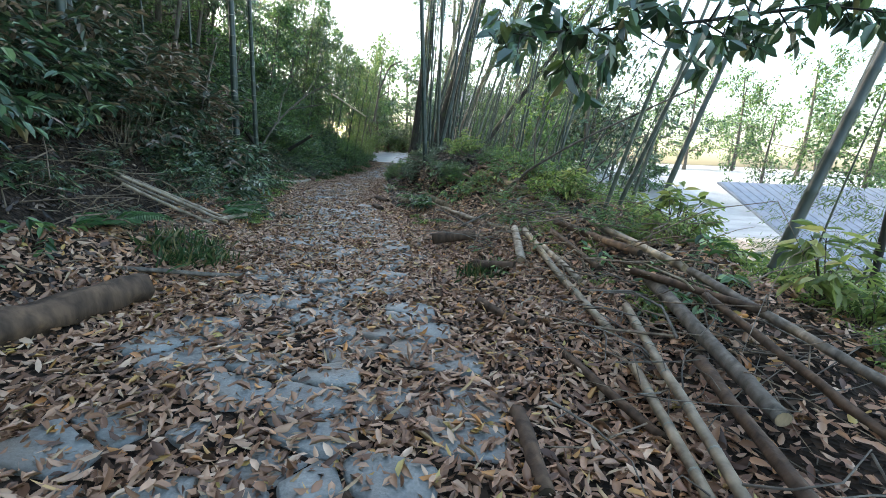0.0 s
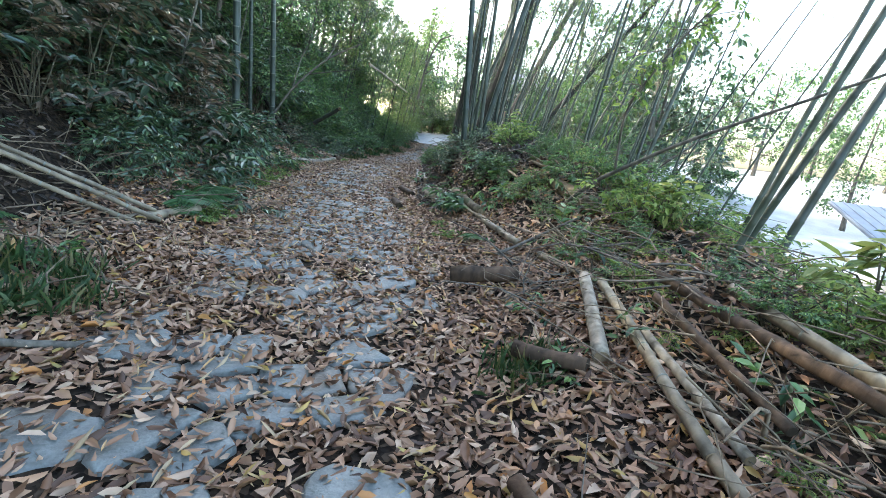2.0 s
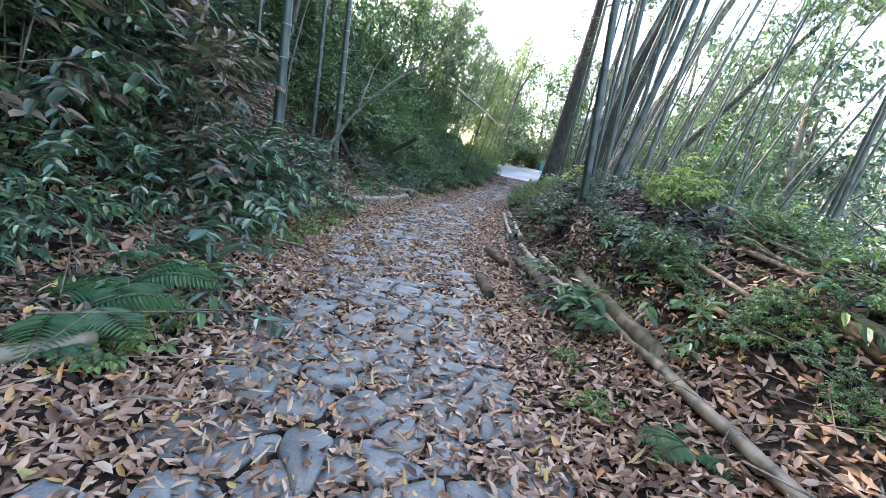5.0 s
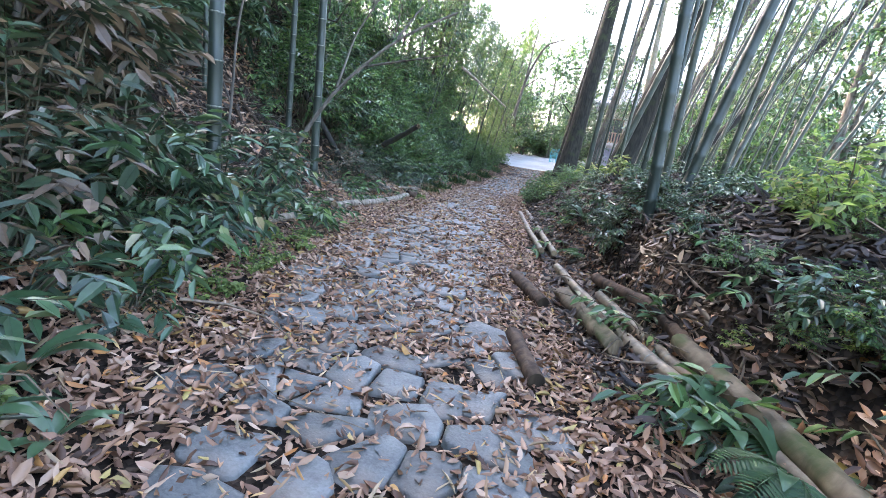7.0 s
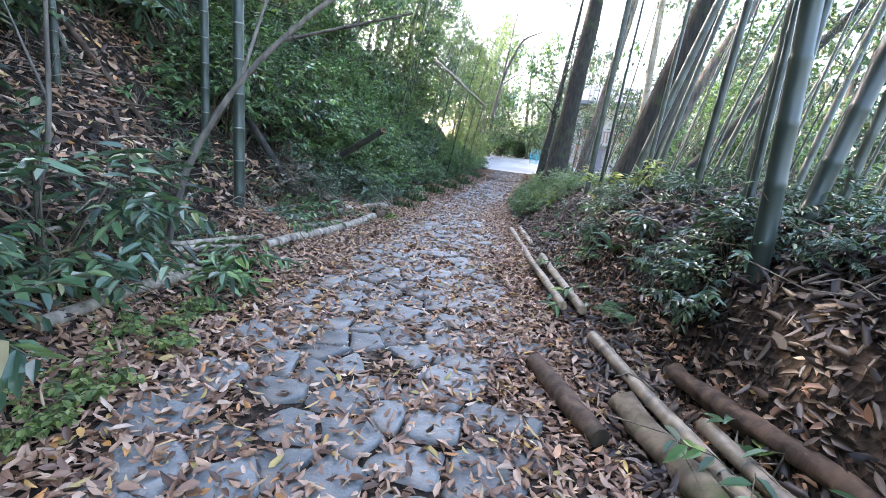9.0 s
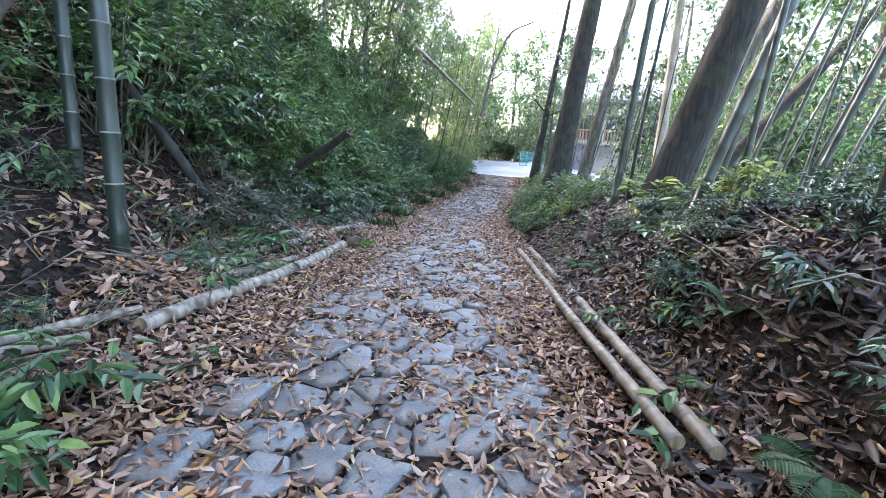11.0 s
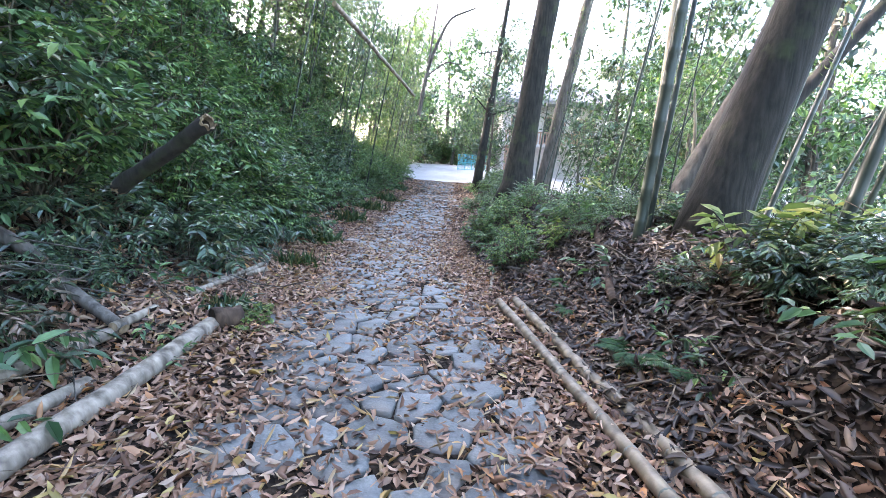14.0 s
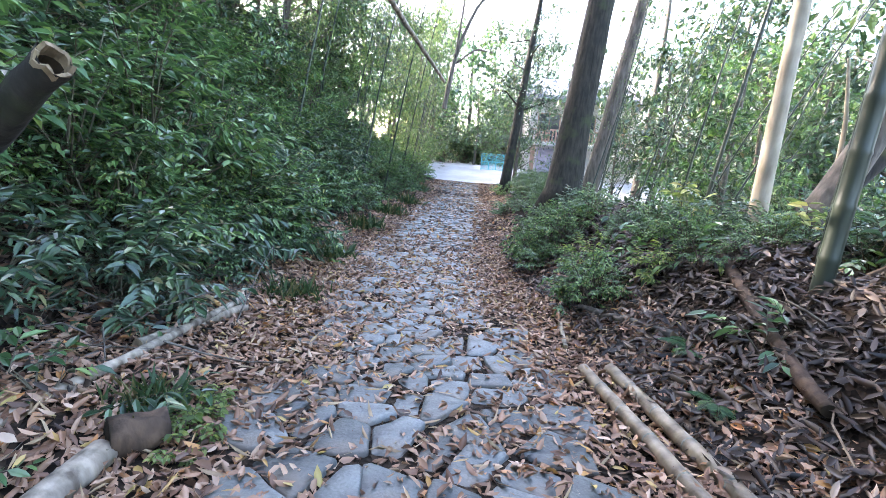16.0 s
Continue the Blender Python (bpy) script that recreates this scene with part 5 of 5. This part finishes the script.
def litter(name, label, x, y, mat, seed, size=(0.045, 0.105), lift=0.03, slim=(0.26, 0.48), simple=False):
    r = np.random.default_rng(seed)
    n = len(x)
    z = height(x, y) + r.uniform(0.004, lift, n)
    e = 0.05
    slope = np.stack([-(height(x + e, y) - height(x - e, y)) / (2 * e), -(height(x, y + e) - height(x, y - e)) / (2 * e), np.ones(n)], 1)
    nrm = slope / np.linalg.norm(slope, axis=1)[:, None] + r.normal(0, 0.3, (n, 3))
    nrm *= np.where(r.random(n) < 0.5, -1, 1)[:, None]
    a = r.uniform(0, 2 * np.pi, n)
    ax = np.stack([np.cos(a), np.sin(a), r.normal(0, 0.12, n)], 1)
    ax = ax - (ax * nrm).sum(1)[:, None] * nrm / (nrm * nrm).sum(1)[:, None]
    ln = r.uniform(*size, n)
    v, f = leaf_cloud(np.stack([x, y, z], 1), ax, nrm, ln, ln * r.uniform(*slim, n), r.uniform(0.05, 0.55, n), r.uniform(-0.1, 0.35, n), simple)
    return tagged(new(name, raw_mesh(name, v, f, mat, True)), label, "leaf litter", kind="stuff")


r = np.random.default_rng(99)


def scatter(n, keep, y0, y1, u0, u1):
    y = r.uniform(y0, y1, n)
    u = r.uniform(u0, u1, n)
    k = r.random(n) < keep(u, y)
    return centre(y[k]) + u[k], y[k]


def cover(u, y):
    """How thickly the leaves lie: thin along the trodden middle, drifts at the sides."""
    bare = np.clip(1.15 - np.abs(u + 0.05 * np.sin(y)) / 0.95, 0, 1)
    drift = lattice(u + 50, y, 0.4, 9) + 0.6 * lattice(u + 20, y, 1.3, 19)
    worn = np.interp(y, [0, 5, 8, 13, 16, 20, 26], [0.14, 0.19, 0.27, 0.42, 0.52, 0.46, 0.35])
    return np.clip(1.0 - worn * 1.45 * np.clip(bare * 1.6, 0, 1) + 0.35 * drift, 0.06, 1)


x, y = scatter(32000, lambda u, y: np.where(np.abs(u) < 0.7, 0.8, 1.0), 0.5, 24, -2.6, 2.2)
litter("leaf_litter", "older crushed brown leaves under the fresh ones", x, y, M_LITTER, 6, (0.05, 0.11), 0.012, (0.35, 0.5))
x, y = scatter(98000, cover, 0.5, 26, -2.5, 2.1)
litter("leaf_litter", "dense brown curled fallen leaves over the path", x, y, M_LITTER, 1, lift=0.05)
x, y = scatter(5000, lambda u, y: 0.8 + 0 * u, 0.5, 24, -2.2, 1.9)
litter("leaf_litter", "narrow straw-coloured bamboo leaves on the path", x, y, M_STRAW, 5, (0.07, 0.15), 0.05, (0.09, 0.16))
x, y = scatter(13000, lambda u, y: 0.9 + 0 * u, 0, 10, 1.7, 4.6)
litter("leaf_litter", "dry brown leaves between the poles on the berm", x, y, M_LITTER, 7, lift=0.07)
# berm leaves: the shadow lying here is painted in by the darker leaf tones
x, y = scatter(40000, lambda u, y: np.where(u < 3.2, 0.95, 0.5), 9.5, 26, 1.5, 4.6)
litter("leaf_litter", "fallen leaves on the berm, coloured dark for shade", x, y, M_LITTER_SHADE, 2, (0.06, 0.14), 0.09, (0.2, 0.42))
x, y = scatter(700, lambda u, y: 0.9 + 0 * u, 9.5, 16.5, 1.9, 3.2)
litter("leaf_litter", "long dead bamboo leaves slipping down the berm", x, y, M_STRAW_DARK, 22, (0.1, 0.2), 0.08, (0.08, 0.14))
# bank leaves: darker tones stand in for the shade of the canopy
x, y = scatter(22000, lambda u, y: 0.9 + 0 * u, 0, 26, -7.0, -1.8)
litter("leaf_litter", "fallen leaves on the steep bank, coloured dark for shade", x, y, M_LITTER_SHADE, 3, lift=0.07)
x, y = scatter(16000, lambda u, y: np.clip(0.5 + 0.9 * lattice(u + 9, y, 0.9, 29), 0, 1), 7.5, 19, -7.5, -2.2)
litter("leaf_litter", "pale brown curled leaves slid down the steep bank", x, y, M_LITTER, 33, (0.08, 0.17), 0.09, (0.22, 0.42))
x, y = scatter(16000, lambda u, y: np.where(np.abs(u) < 0.8, 0.5, 1.0), 26, 41, -2.2, 2.0)
litter("leaf_litter", "brown fallen leaves further along the path", x, y, M_LITTER, 4, (0.08, 0.15))

# ---- paving stones ----


def clip(poly, p, n):
    """The part of a convex polygon on the near side of the line through p with normal n."""
    out = []
    for a, c in zip(poly, poly[1:] + poly[:1]):
        da, dc = (a - p).dot(n), (c - p).dot(n)
        if da <= 0:
            out.append(a)
        if da * dc < 0:
            out.append(a + (c - a) * (da / (da - dc)))
    return out


SEEDS = []
y = 0.6
while y < 41:
    u = -0.88 + R.uniform(-0.15, 0.3)
    while u < 0.84 + R.uniform(-0.2, 0.1):
        SEEDS.append(Vector((u + R.gauss(0, 0.05), y + R.gauss(0, 0.075))))
        u += R.uniform(0.22, 0.46)
    y += R.uniform(0.22, 0.33)
pavement = thing("pavement", "uneven grey natural-stone paving sunk in leaves", "pavement", kind="structure")
FAR = []
for s0 in SEEDS:
    poly = [s0 + Vector(q) for q in ((-0.24, -0.2), (0.24, -0.2), (0.24, 0.2), (-0.24, 0.2))]
    turn = Matrix.Rotation(R.uniform(-0.4, 0.4), 2)
    poly = [s0 + turn @ (p - s0) for p in poly]
    for s1 in SEEDS:
        d = s1 - s0
        if 0 < d.length < 0.85:
            poly = clip(poly, s0 + d * R.uniform(0.485, 0.5) - d.normalized() * R.uniform(0.003, 0.013), d)
    if len(poly) < 3 or R.random() < (0.25 if s0.y < 6.5 else 0.05):
        continue
    # worn corners, and each side a little broken
    soft = []
    for a, c in zip(poly, poly[1:] + poly[:1]):
        w = R.uniform(0.03, 0.13)
        soft.append(a * (1 - w) + c * w)
        if (c - a).length > 0.14:
            soft.append((a + c) / 2 + Vector((R.gauss(0, 0.006), R.gauss(0, 0.006))))
        soft.append(a * w + c * (1 - w))
    ring = np.array([(p.x, p.y) for p in soft])
    mid = ring.mean(0)
    ring = ring - mid
    k = len(ring)
    top = R.uniform(0.008, 0.036)
    tx, ty = R.gauss(0, 0.045), R.gauss(0, 0.045)
    edge = np.array([R.uniform(-0.009, 0.002) for _ in range(k)])
    lay = [np.column_stack([ring * f, np.full(k, h) + (ring * f) @ np.array([tx, ty])]) for f, h in ((1.03, -0.09), (1.0, top - 0.018), (0.965, top - 0.006), (0.9, top), (0.5, top + R.uniform(-0.002, 0.004)))]
    lay[1][:, 2] += edge
    lay[2][:, 2] += edge * 0.7
    lay[3][:, 2] += edge * 0.4
    v = np.concatenate(lay)
    fs = [(q * k + a, q * k + (a + 1) % k, (q + 1) * k + (a + 1) % k, (q + 1) * k + a) for q in range(4) for a in range(k)]
    cx, cy = mid[0] + float(centre(mid[1])), mid[1]
    cz = float(height(cx, cy))
    if 6.5 < cy < 19.5:
        me = bpy.data.meshes.new("stone")
        me.from_pydata(v.tolist(), [], fs + [tuple(range(4 * k, 5 * k))])
        me.materials.append(M_STONE)
        me.polygons.foreach_set("use_smooth", np.full(len(me.polygons), True))
        child("stone", me, pavement).location = (cx, cy, cz)
    else:
        FAR.append((v + np.array([cx, cy, cz]), [(*q,) for q in fs] + [(4 * k + a, 4 * k + a + 1, 4 * k + (k - 1 - a - 1), 4 * k + (k - 1 - a)) for a in range(k // 2 - 1)]))
v, f = join(FAR)
tagged(child("stones", raw_mesh("stones", v, f, M_STONE, True), pavement), kind="stuff")
